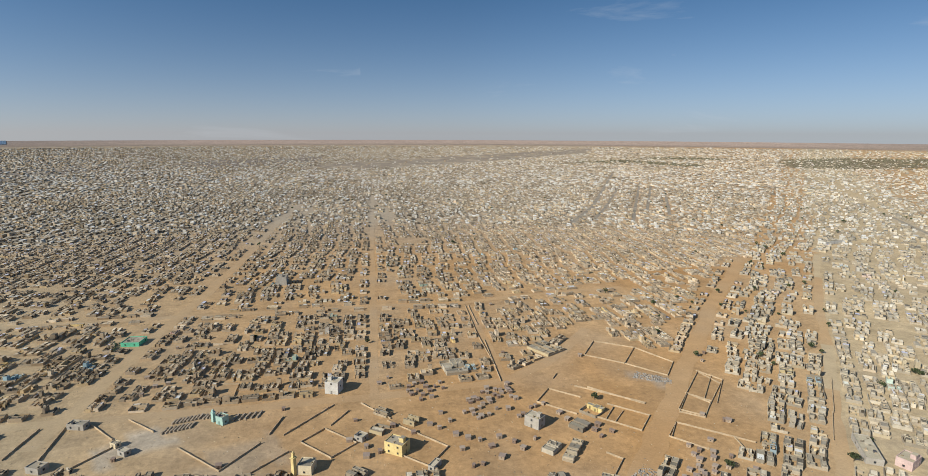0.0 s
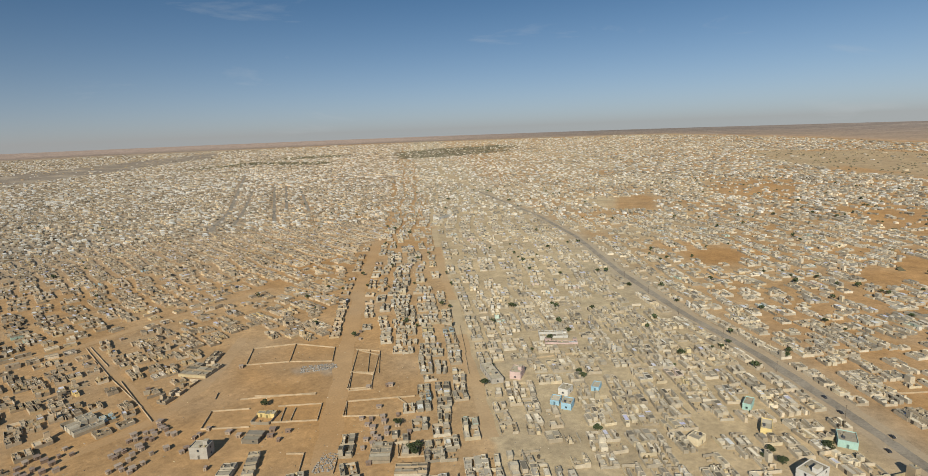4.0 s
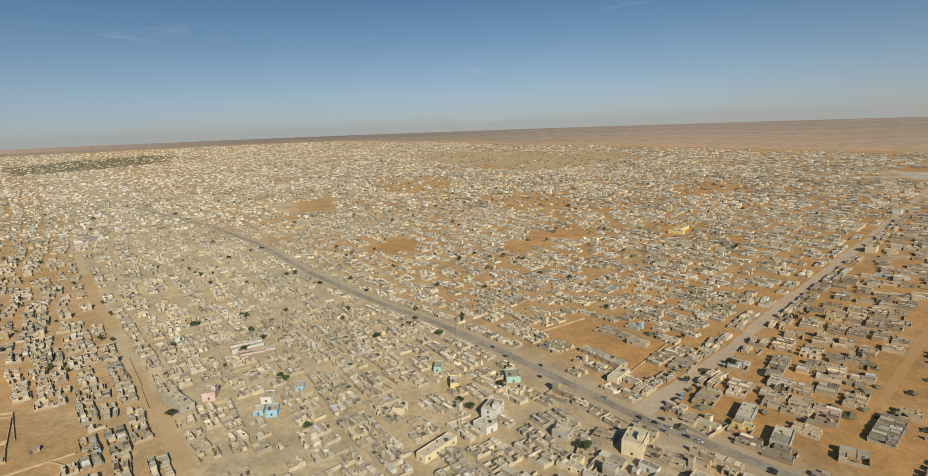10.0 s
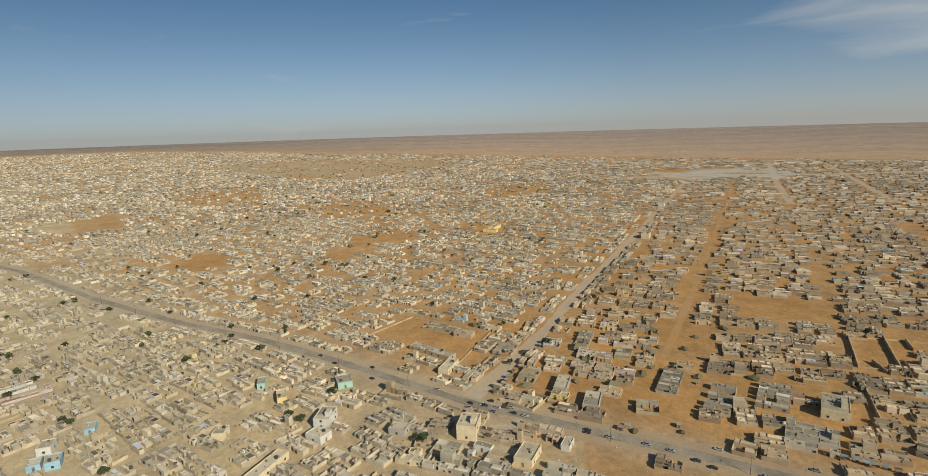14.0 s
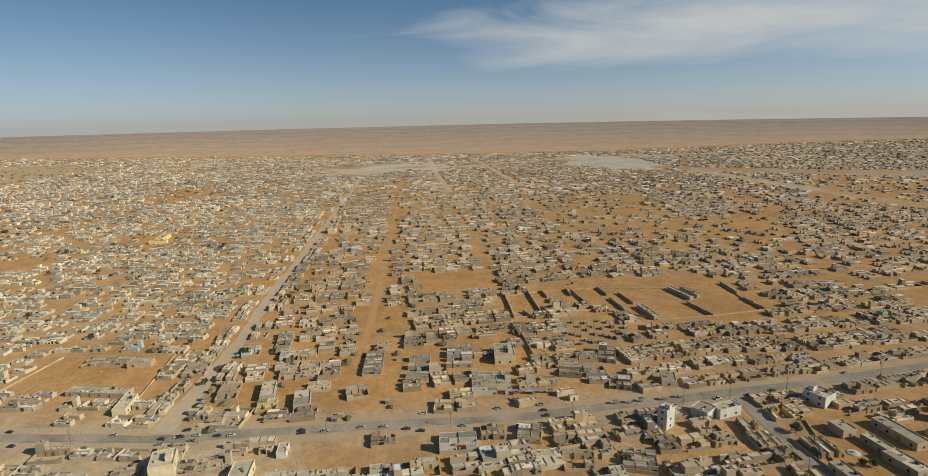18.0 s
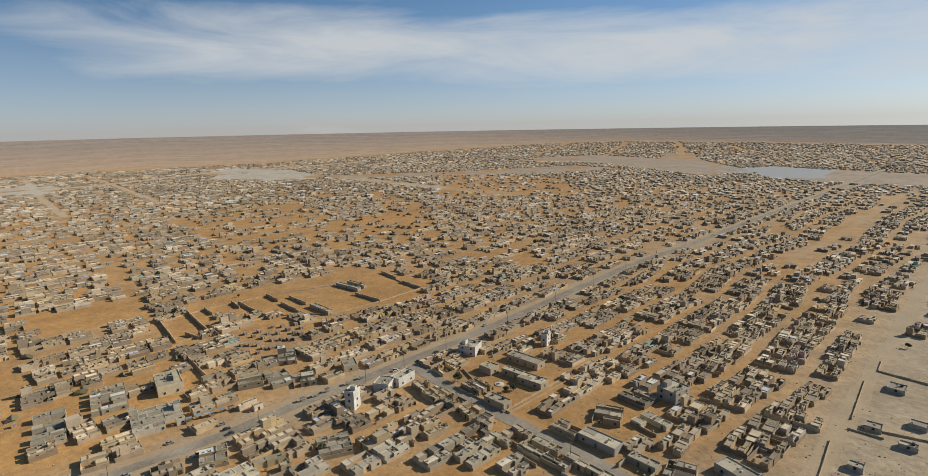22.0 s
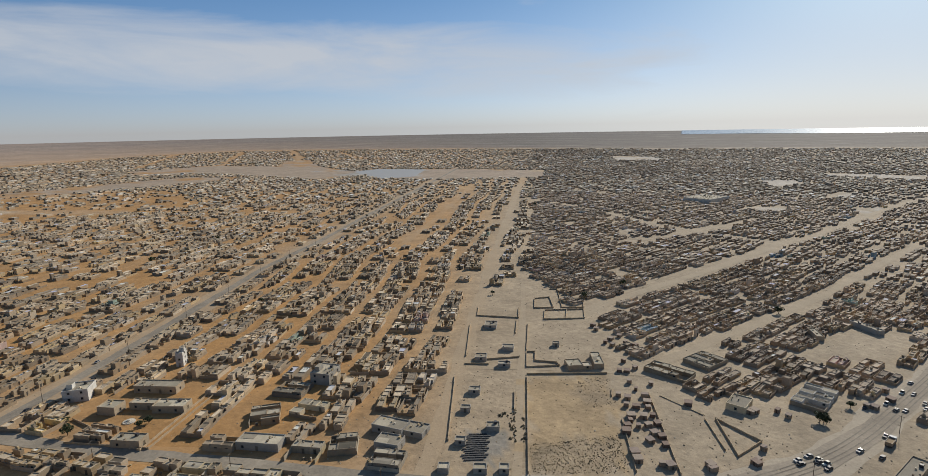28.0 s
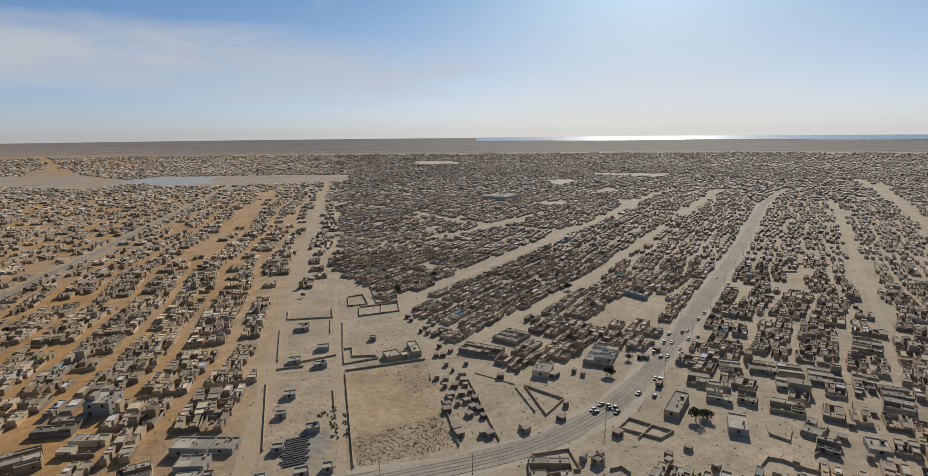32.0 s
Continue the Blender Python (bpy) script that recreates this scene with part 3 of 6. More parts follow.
def opening(parent, name, u, v, side, z0, z1, width, tint, deep=False):
    """A door or window on a wall: side 0 -y, 1 +x, 2 +y, 3 -x; u along it from its middle, v its distance from the axis."""
    s = Solid()
    w = width / 2
    ring = ((-w - 0.12, -w), (w, w + 0.12))
    for a, b in ring:
        s.box(a, b, -0.09, 0.0, z0, z1 + 0.1, tint)
    s.box(-w, w, -0.09, 0.0, z1, z1 + 0.1, tint)
    if name == "window":
        s.box(-w - 0.15, w + 0.15, -0.14, 0.0, z0 - 0.08, z0, tint)
    ob = s.part(name, parent)
    ob.matrix_local = pose(0, 0, 0, 0, 0, 90 * side) @ pose(u, -v, 0)
    leaf = Solid().box(-w, w, -0.03, 0.0, z0, z1, (0.10, 0.085, 0.07) if name == "window" else shade(tint, 0.5))
    leaf.part("pane" if name == "window" else "leaf", ob, GLASS if name == "window" else PAINTED)
    return ob


STANDING = []


def house(x, y, turn, long, wide, high, colour, storeys=1, label=None, windows=True):
    """A flat-roofed house with a parapet; long runs along turn."""
    tint = COLOURS[colour] if isinstance(colour, str) else colour
    named = colour if isinstance(colour, str) else "grey"
    label = label or "%s flat-roofed %s house with a low parapet" % (named if named != "grey" else "bare grey concrete", {1: "single-storey", 2: "two-storey", 3: "three-storey"}[storeys])
    root = thing("house", x, y, turn, label, "house", "houses of the town")
    STANDING.append((x, y, turn, long, wide))
    a, b = wide / 2, long / 2
    edge = 0.45
    Solid().shell(-a, a, -b, b, -0.3, high, 0.22, tint).part("wall", root)
    roof = ROOFS[dice.randrange(5)]
    top = Solid().box(-a + 0.2, a - 0.2, -b + 0.2, b - 0.2, high - edge - 0.2, high - edge, roof)
    # bays of the roof laid at different times, and goods lying on it
    bays = max(1, int(long / 5))
    for k in range(bays):
        if dice.random() < 0.6:
            y0, y1 = -b + 0.3 + (long - 0.6) * k / bays, -b + 0.3 + (long - 0.6) * (k + 1) / bays
            x0, x1 = dice.choice(((-a + 0.3, a - 0.3), (-a + 0.3, a * 0.1), (-a * 0.1, a - 0.3)))
            top.box(x0, x1, y0, y1 - 0.1, high - edge, high - edge + 0.06 + 0.02 * k, shade(dice.choice(ROOFS), dice.uniform(0.7, 1.15)))
    for _ in range(int(long * wide / 22)):
        g, cx, cy = dice.uniform(0.15, 0.6), dice.uniform(-0.75, 0.75) * a, dice.uniform(-0.8, 0.8) * b
        top.box(cx - g, cx + g, cy - g * 0.7, cy + g * 0.7, high - edge, high - edge + dice.uniform(0.3, 1.0), shade(dice.choice(WALLS), dice.uniform(0.3, 1.3)))
    top.part("roof", root)
    floor_high = high / storeys
    trim = shade(tint, 0.75)
    front = dice.randrange(4)
    for side in range(4):
        half, away = (a, b) if side in (0, 2) else (b, a)
        for level in range(storeys):
            foot = level * floor_high
            n = max(1, int(half * 2 / 5.0)) if windows else 1
            for k in range(n):
                u = -half + (k + 0.5) * 2 * half / n
                if level == 0 and side == front and k == n // 2:
                    opening(root, "door", u, away, side, 0.05, 2.1, 1.0, trim)
                elif windows and dice.random() < 0.75:
                    opening(root, "window", u, away, side, foot + 1.0, foot + 2.1, 1.0, trim)
    if storeys > 1:
        c = dice.choice((-1, 1))
        Solid().box(-0.5 * a, 0.2 * a, c * b * 0.55 - 1.2, c * b * 0.55 + 1.2, high - edge, high + 1.9, tint, roof).part("stair_hut", root)
        Solid().shell(-a - 0.05, a + 0.05, -b - 0.05, b + 0.05, floor_high - 0.12, floor_high + 0.06, 0.05, shade(tint, 1.1)).part("string_course", root)
    if dice.random() < 0.35:
        s = Solid().box(-0.6, 0.6, -0.6, 0.6, high - edge, high + 0.7, (0.06, 0.06, 0.065))
        tank = s.part("water_tank", root, PAINTED, "small dark roof water tank")
        tank.location = (a * 0.45, -b * 0.4, 0)
    return root


PAINTS = [COLOURS[k] for k in ("cream", "white", "cream", "yellow", "pink", "turquoise", "blue")]


def lime_and_haze(x, y):
    """Lime-grey share of the houses: the old town's own, plus distance haze painted in."""
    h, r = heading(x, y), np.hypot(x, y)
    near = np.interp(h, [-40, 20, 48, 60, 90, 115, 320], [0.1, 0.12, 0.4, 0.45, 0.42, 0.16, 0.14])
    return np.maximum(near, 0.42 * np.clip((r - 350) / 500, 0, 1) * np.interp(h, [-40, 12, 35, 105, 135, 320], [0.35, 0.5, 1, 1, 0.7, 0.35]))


def plot_plan(long, wide, filled, rng, tall=1.0, grain=1.0):
    """A walled plot: rows of small rooms with narrow yards between them. Rooms and walls as (u0, u1, v0, v1, high), goods as (u, v, reach, high)."""
    a, b = long / 2, wide / 2
    base = rng.uniform(2.7, 3.3) * tall
    rooms, walls, goods = [], [], []
    n = max(2, round(wide / (5.4 * grain)))
    cell = wide / n
    first = rng.randrange(2)
    for k in range(n):
        deep = rng.uniform(0.66, 0.96) * cell
        v0 = -b + k * cell + (0 if k == 0 else cell - deep if k == n - 1 else rng.uniform(0, cell - deep))
        share = min(1.0, filled * (1.4 if k % 2 == first else 0.8))
        level = base + rng.uniform(-0.35, 0.1)
        u = -a
        while u < a - 0.5:
            run = rng.choice((rng.uniform(3.0, 5.0), rng.uniform(5.0, 9.0))) * grain
            if a - u - run < 2.4 * grain:
                run = a - u
            if rng.random() < share:
                rooms.append((u + rng.uniform(0, 0.1), u + run - rng.uniform(0, 0.1), v0 + rng.choice((0, 0, 0.3, 0.9)), v0 + deep - rng.choice((0, 0, 0.3, 0.9)), level + rng.uniform(-0.18, 0.12) + (2.7 if rng.random() < 0.025 else 0)))
            else:
                goods.append((u + run / 2 + rng.uniform(-0.8, 0.8), v0 + deep / 2 + rng.uniform(-0.8, 0.8), rng.uniform(0.25, 0.8), rng.uniform(0.4, 1.5)))
                if rng.random() < 0.5:
                    walls.append((u - 0.1, u + 0.1, v0, v0 + deep, rng.uniform(1.2, 2.0)))
            u += run
    for su, sv in ((1, 0), (-1, 0), (0, 1), (0, -1)):
        if rng.random() < 0.74:
            high = rng.uniform(1.3, 2.1)
            walls.append((su * (a + 0.13) - 0.11, su * (a + 0.13) + 0.11, -b, b, high) if su else (-a, a, sv * (b + 0.13) - 0.11, sv * (b + 0.13) + 0.11, high))
    for _ in range(rng.randrange(1, 4)):
        goods.append((rng.uniform(-a, a), rng.uniform(-0.2, 0.2) * wide, rng.uniform(0.2, 0.6), rng.uniform(0.3, 1.3)))
    return rooms, walls, goods


def yard_house(x, y, turn, long, wide, pale, dim=1.0, roof_dim=1.0, filled=0.72, tall=0.95, paint=None, grain=1.0):
    """A walled plot: rooms of uneven height round one or two small yards, with tanks and goods about."""
    painted = dice.random() < pale
    lime = float(lime_and_haze(x, y)) if dim != 0.85 else 0.1

    def limed(c, k):
        return tuple((v * (1 - lime) + g * lime) * k for v, g in zip(c, (0.47, 0.435, 0.36)))

    tint = COLOURS[paint] if paint else dice.choice(PAINTS[:3] * 3 + PAINTS) if painted else limed(shade(dice.choice(WALLS), dice.uniform(0.82, 1.12)), dim)
    label = "%s flat-roofed house with a small walled sandy yard" % (paint if paint else "painted" if painted else dice.choice(("grey block", "sand-coloured")))
    root = thing("house", x, y, turn + dice.uniform(-2.5, 2.5), label, "house", "houses of the town")
    rooms, walls, goods = plot_plan(long, wide, filled, dice, tall, grain)
    for k, (y0, y1, x0, x1, h) in enumerate(rooms):
        l, w = y1 - y0, x1 - x0
        c = shade(tint, dice.uniform(0.8, 1.1))
        room = Solid().shell(-w / 2, w / 2, -l / 2, l / 2, -0.3, h, 0.18, c).part("room", root)
        room.location = ((x0 + x1) / 2, (y0 + y1) / 2, 0)
        cover = (0.55, 0.55, 0.53) if dice.random() < 0.05 else shade(limed(dice.choice(ROOFS), roof_dim), dice.uniform(0.74, 1.14) * (0.5 if dice.random() < 0.08 else 1))
        sunk = dice.choice((0.12, 0.2, 0.45))
        top = Solid().box(-w / 2 + 0.16, w / 2 - 0.16, -l / 2 + 0.16, l / 2 - 0.16, h - sunk - 0.17, h - sunk, cover)
        for _ in range(dice.choice((0, 0, 1, 1, 2, 3))):
            g, ex, ey = dice.uniform(0.12, 0.55), dice.uniform(-0.32, 0.32) * w, dice.uniform(-0.35, 0.35) * l
            top.box(ex - g, ex + g, ey - 0.7 * g, ey + 0.7 * g, h - sunk, h - sunk + dice.uniform(0.15, 0.9), shade(dice.choice(WALLS), dice.uniform(0.25, 1.3)))
        if dice.random() < 0.3:
            # a worn strip of newer screed
            top.box(-w / 2 + 0.2, dice.uniform(-0.2, 0.3) * w, -l / 2 + 0.2, l / 2 - 0.2, h - sunk, h - sunk + 0.05, shade(cover, dice.choice((0.8, 1.2))))
        top.part("roof", room)
        if k < 2:
            face = 1 if x0 + x1 < 0 else 3
            opening(room, "door", 0, w / 2, face, 0.05, 2.0, 0.95, shade(tint, 0.6))
            opening(room, "window", 0.2 * l, w / 2, 4 - face, 1.0, 1.9, 1.0, shade(tint, 0.7))
    for y0, y1, x0, x1, h in walls:
        c = limed(shade(dice.choice(WALLS), dice.uniform(0.8, 1.1)), dim)
        s = Solid().box((x0 - x1) / 2, (x1 - x0) / 2, (y0 - y1) / 2, (y1 - y0) / 2, -0.3, h, c)
        s.part("yard_side", root).location = ((x0 + x1) / 2, (y0 + y1) / 2, 0)
    for v, u, g, h in [(q[1], q[0], q[2], q[3]) for q in goods[:2]]:
        s = Solid().box(-g, g, -0.7 * g, 0.7 * g, -0.1, h, shade(dice.choice(WALLS), dice.uniform(0.35, 1.0)))
        s.part("lean_to", root).matrix_local = pose(v, u, 0, 0, 0, dice.uniform(-20, 20))


def yard_wall(*line, high=1.0, thick=0.2, tint=(0.42, 0.325, 0.21)):
    """A block wall along corners, one part a stretch, with piers at the corners."""
    (x0, y0) = line[0]
    root = thing("yard_wall", x0, y0, 0, "low sand-coloured block wall round an open sandy lot", "wall", "yard walls")
    for (ax, ay), (bx, by) in zip(line, line[1:]):
        run = math.hypot(bx - ax, by - ay)
        s = Solid()
        n = max(1, int(run / 4))
        for k in range(n):
            h = high * dice.uniform(0.86, 1.06)
            c = shade(tint, dice.uniform(0.85, 1.12))
            # the top gets a lighter tint, sunlight on it put into the colour
            s.box(-thick / 2, thick / 2, run * k / n, run * (k + 1) / n, -0.3, h, c, shade(c, 1.15))
        ob = s.part("stretch", root)
        ob.matrix_local = pose(ax - x0, ay - y0, 0, 0, 0, -math.degrees(math.atan2(bx - ax, by - ay)))
        pier = Solid().box(-0.17, 0.17, -0.17, 0.17, -0.3, high + 0.12, tint).part("pier", root)
        pier.location = (bx - ax + ax - x0, by - ay + ay - y0, 0)
    return root


def hut_kind(tint, roof, lean):
    root = thing("hut", 0, 0, 0, "small %s hut with a flat sheet roof on sand" % ("plank" if lean else "grey block"), "hut", "huts on the sand")
    Solid().shell(-1.6, 1.6, -1.9, 1.9, -0.3, 2.2, 0.15, tint).part("wall", root)
    s = Solid().box(-1.8, 1.8, -2.1, 2.1, 2.2, 2.3, roof, under=True)
    top = s.part("roof", root)
    top.rotation_euler = (0, radians(lean), 0)
    Solid().box(-0.45, 0.45, -1.95, -1.86, 0, 1.85, shade(tint, 0.45)).part("door", root)
    Solid().box(-1.64, -1.58, -0.4, 0.4, 1.0, 1.6, (0.05, 0.045, 0.04)).part("window", root)
    return root


ROADS = [line for name, (width, line) in WAYS.items()]


def bearing(x, y):
    """The heading of the nearest way."""
    best = (1e9, 0)
    for line in ROADS:
        for (x0, y0), (x1, y1) in zip(line, line[1:]):
            d = float(off_line(np.array([x]), np.array([y]), [(x0, y0), (x1, y1)])[0])
            best = min(best, (d, math.degrees(math.atan2(x1 - x0, y1 - y0))))
    return best[1]


HUTS = []


def huts(*places):
    for x, y in places:
        size = dice.uniform(0.5, 0.85)
        m = pose(x, y, float(land(x, y)), 0, 0, -bearing(x, y) + dice.choice((0, 90)) + dice.uniform(-9, 9)) @ Matrix.Diagonal((size * dice.uniform(0.8, 1.3), size, dice.uniform(0.7, 0.9), 1))
        STANDING.append((x, y, 0, 4 * size, 4 * size))
        if len(HUTS) < 3:
            root = hut_kind(*(((0.30, 0.225, 0.16), (0.36, 0.29, 0.225), 0), ((0.2, 0.14, 0.1), (0.27, 0.2, 0.155), 3), ((0.35, 0.27, 0.19), (0.30, 0.235, 0.19), -2))[len(HUTS)])
            root.matrix_world = m
            HUTS.append(root)
        else:
            copy_thing(dice.choice(HUTS), m).matrix_basis = m


# ---- trees ----
BARK = material("bark", (0.12, 0.09, 0.06), grains=((4, 0.7, 1.2),))
LEAVES = material("leaves", (0.055, 0.07, 0.03), rough=0.7, island=0.45, random=0.2)


def leaf_cloud(lobes, count, size, rng):
    """Small leaf clumps, each a bent pair of faces, strewn through a few lobes."""
    v, f = [], []
    for _ in range(count):
        cx, cy, cz, r = rng.choice(lobes)
        d = Vector((rng.gauss(0, 1), rng.gauss(0, 1), rng.gauss(0, 0.8))).normalized() * r * rng.uniform(0.55, 1.0) ** 0.6
        c = Vector((cx, cy, cz)) + Vector((d.x, d.y, d.z * 0.7))
        a = Vector((rng.gauss(0, 1), rng.gauss(0, 1), rng.gauss(0, 1))).normalized() * size * rng.uniform(0.6, 1.3)
        b = a.cross(Vector((rng.gauss(0, 1), rng.gauss(0, 1), rng.gauss(0, 1)))).normalized() * size * rng.uniform(0.4, 0.8)
        k = a.cross(b).normalized() * size * 0.3
        n = len(v)
        v += [tuple(c - a), tuple(c + b + k), tuple(c + a), tuple(c - b + k)]
        f += [(n, n + 1, n + 2), (n, n + 2, n + 3)]
    return v, f


def limb(a, b, r0, r1, v, f, sides=6):
    a, b = Vector(a), Vector(b)
    u = (b - a).orthogonal().normalized()
    w = (b - a).cross(u).normalized()
    n = len(v)
    for p, r in ((a, r0), (b, r1)):
        v += [tuple(p + (u * math.cos(k * 2 * math.pi / sides) + w * math.sin(k * 2 * math.pi / sides)) * r) for k in range(sides)]
    f += [(n + k, n + (k + 1) % sides, n + sides + (k + 1) % sides, n + sides + k) for k in range(sides)]


def tree_kind(seed):
    rng = random.Random(seed)
    root = thing("tree", 0, 0, 0, "dark green round-crowned desert tree in a yard", "tree", "trees among the houses")
    v, f, lobes = [], [], []
    limb((0, 0, -0.2), (0.1, 0, 1.8), 0.22, 0.15, v, f)
    for k in range(5):
        ang, reach = k * 1.257 + rng.uniform(-0.4, 0.4), rng.uniform(1.0, 1.9)
        tip = (reach * math.cos(ang), reach * math.sin(ang), rng.uniform(2.7, 3.9))
        limb((0.1, 0, 1.7), tip, 0.12, 0.04, v, f, 5)
        lobes.append((*tip, rng.uniform(1.1, 1.7)))
    lobes.append((0, 0, 4.0, 1.6))
    mesh_object("trunk", v, f, BARK, None, root)
    mesh_object("crown", *leaf_cloud(lobes, 700, 0.32, rng), LEAVES, None, root)
    return root


TREES = []


def trees(*places):
    for x, y in places:
        size = dice.uniform(0.6, 1.1) * (1 if math.hypot(x, y) < 900 else 1.5)
        m = pose(x, y, float(land(x, y)), 0, 0, dice.uniform(0, 360)) @ Matrix.Diagonal((size, size * dice.uniform(0.85, 1.15), size * dice.uniform(0.75, 1.0), 1))
        if len(TREES) < 3:
            root = tree_kind(len(TREES) + 3)
            root.matrix_world = m
            TREES.append(root)
        else:
            copy_thing(dice.choice(TREES), m).matrix_basis = m


# ---- cars ----
RUBBER = material("rubber", (0.03, 0.03, 0.03), rough=0.8)


def prism(side, half, tint, slim=1.0):
    """A side outline swept across, narrowed towards its top."""
    top = max(z for _, z in side)
    low = min(z for _, z in side)
    n = len(side)
    v = [(s * half * (1 - (1 - slim) * (z - low) / (top - low)), y, z) for s in (-1, 1) for y, z in side]
    f = [tuple(range(n)), tuple(range(2 * n - 1, n - 1, -1))] + [(k, n + k, n + (k + 1) % n, (k + 1) % n) for k in range(n)]
    return v, f


def car_kind(tint, label, tall=1.0):
    root = thing("car", 0, 0, 0, label, "car", "cars on the roads")
    v, f = prism([(-2.15, 0.35), (2.1, 0.35), (2.15, 0.7), (1.95, 0.86), (0.9, 0.95), (-1.7, 0.98), (-2.15, 0.85)], 0.85, tint)
    body = mesh_object("body", v, f, PAINTED, [tint] * len(f), root)
    v, f = prism([(0.95, 0.93), (0.35, 1.42 * tall), (-1.1, 1.44 * tall), (-1.75, 0.95)], 0.8, tint, 0.82)
    mesh_object("cabin", v, f, GLASS, None, root, "dark car windows")
    Solid().box(-0.62, 0.62, -1.05, 0.32, 1.42 * tall, 1.46 * tall, tint, under=True).part("roof", root, PAINTED)
    for sx in (-0.78, 0.78):
        for sy in (-1.35, 1.35):
            v, f = [], []
            limb((sx - 0.1, 0, 0), (sx + 0.1, 0, 0), 0.32, 0.32, v, f, 10)
            f += [tuple(range(10)), tuple(range(10, 20))]
            mesh_object("wheel", v, f, RUBBER, None, root).location = (0, sy, 0.32)
        Solid().box(sx * 0.72 - 0.16, sx * 0.72 + 0.16, 2.1, 2.17, 0.58, 0.72, (0.7, 0.7, 0.65)).part("headlight", root, PAINTED)
    return root


CARS = []
def cars(*places):
    for x, y in places:
        m = pose(x, y, float(land(x, y)) + 0.06, 0, 0, -bearing(x, y) + dice.choice((0, 180)) + dice.uniform(-6, 6)) @ Matrix.Scale(0.82, 4)
        STANDING.append((x, y, 0, 4, 4))
        if len(CARS) < 4:
            root = car_kind(*(((0.38, 0.38, 0.36), "white saloon car on the road"), ((0.05, 0.05, 0.055), "dark saloon car on the road"), ((0.26, 0.26, 0.26), "grey saloon car on the road"), ((0.55, 0.53, 0.45), "cream high-roofed minibus by the road", 1.35))[len(CARS)])
            root.matrix_world = m
            CARS.append(root)
        else:
            copy_thing(CARS[dice.choice((0, 1, 1, 1, 1, 2, 2, 3))], m).matrix_basis = m

# ---- landmark houses ----
def compound(x, y, turn, long, wide, paint=None):
    yard_house(x, y, turn, long, wide, 0.05, 0.85, 0.8, 0.8, 0.84 if heading(x, y) > 195 else 1.0, paint)
    STANDING.append((x, y, turn, long, wide))


compound(-231.7, -88.3, 160, 9.0, 11.2)
compound(-225.2, -76.5, 159, 10.0, 17.9)
compound(-229.2, -66.3, 160, 7.1, 11.1)
compound(-255.2, -56.2, 159, 12.6, 12.8)
compound(-274.5, -48.4, 160, 13.5, 17.3)
compound(-284.0, -34.9, 162, 9.8, 10.5, "tan")
compound(-264.7, -19.9, 168, 10.1, 10.3)
compound(-276.3, -23.0, 155, 11.2, 10.7)
house(-202.7, -60.3, 156, 7.0, 11.9, 2.9, "grey", 1)
compound(-231.6, -51.6, 165, 12.4, 9.7)
compound(-210.5, -31.9, 168, 7.3, 9.6)
house(-222.1, -19.4, 157, 7.2, 8.7, 2.5, "grey", 1)
compound(-255.2, -83.1, 155, 9.6, 14.7)
compound(-265.0, -72.0, 156, 11.5, 12.2)
compound(-270.6, -61.9, 155, 10.4, 10.7)
compound(-223.7, -134.0, 160, 12.9, 22.5)
compound(-128.6, -93.2, 136, 14.1, 11.5)
house(-189.4, -144.3, 155, 8.0, 11.2, 3.2, "cream", 1)
compound(-332.3, -43.4, 168, 12.6, 19.4)
compound(264.4, -81.4, 31, 9.6, 11.6, "yellow")
compound(173.0, -131.4, 40, 16.4, 12.7, "white")
compound(245.0, -122.1, 25, 11.1, 10.6, "tan")
compound(338.0, -100.8, 29, 10.3, 12.4, "white")
house(220.9, -71.2, 35, 4.2, 7.9, 3.0, "white", 1)
house(223.2, -210.5, 41, 12.0, 19.0, 5.5, "cream", 2)
compound(245.3, -162.9, 39, 12.5, 31.3)
compound(270.4, -148.8, 36, 10.8, 31.3)
compound(311.0, -138.9, 33, 9.3, 13.2)
compound(294.3, -72.5, 29, 10.1, 19.3)
compound(339.8, -123.4, 31, 9.1, 28.1)
compound(241.8, -191.3, 39, 15.5, 28.2)
compound(203.0, -180.6, 43, 21.1, 22.9)
house(-91.6, -207.2, 121, 5.3, 4.2, 2.4, "grey", 1)
house(-80.9, -193.5, 121, 4.2, 3.2, 2.4, "grey", 1)
house(-85.0, -175.0, 117, 5.3, 4.2, 2.4, "grey", 1)
house(-68.8, -171.2, 122, 4.2, 3.4, 2.4, "grey", 1)
house(-56.2, -157.7, 118, 4.1, 3.9, 2.4, "grey", 1)
house(-68.0, -151.6, 117, 4.9, 3.6, 2.4, "grey", 1)
house(-75.8, -147.8, 119, 3.6, 3.6, 2.4, "grey", 1)
house(-137.3, -281.5, 122, 7.3, 8.4, 2.4, "grey", 1)
house(-129.6, -245.1, 122, 6.5, 5.1, 2.4, "grey", 1)
house(-110.7, -240.0, 118, 6.0, 5.5, 2.4, "grey", 1)
house(-117.5, -226.5, 119, 6.4, 3.7, 2.4, "grey", 1)
house(-156.1, -237.4, 120, 3.6, 3.2, 2.4, "grey", 1)
house(13.1, 267.2, 125, 10.8, 8.2, 6.5, "yellow", 2)
house(-23.1, 343.3, 110, 8.9, 8.7, 8.0, "white", 3)
house(-84.6, 313.3, 124, 5.3, 4.5, 5.0, "turquoise", 1)
house(-32.2, 257.6, 105, 7.4, 7.5, 5.0, "cream", 1)
compound(7.3, 308.1, 133, 9.6, 6.5)
compound(23.1, 294.7, 126, 7.5, 6.7)
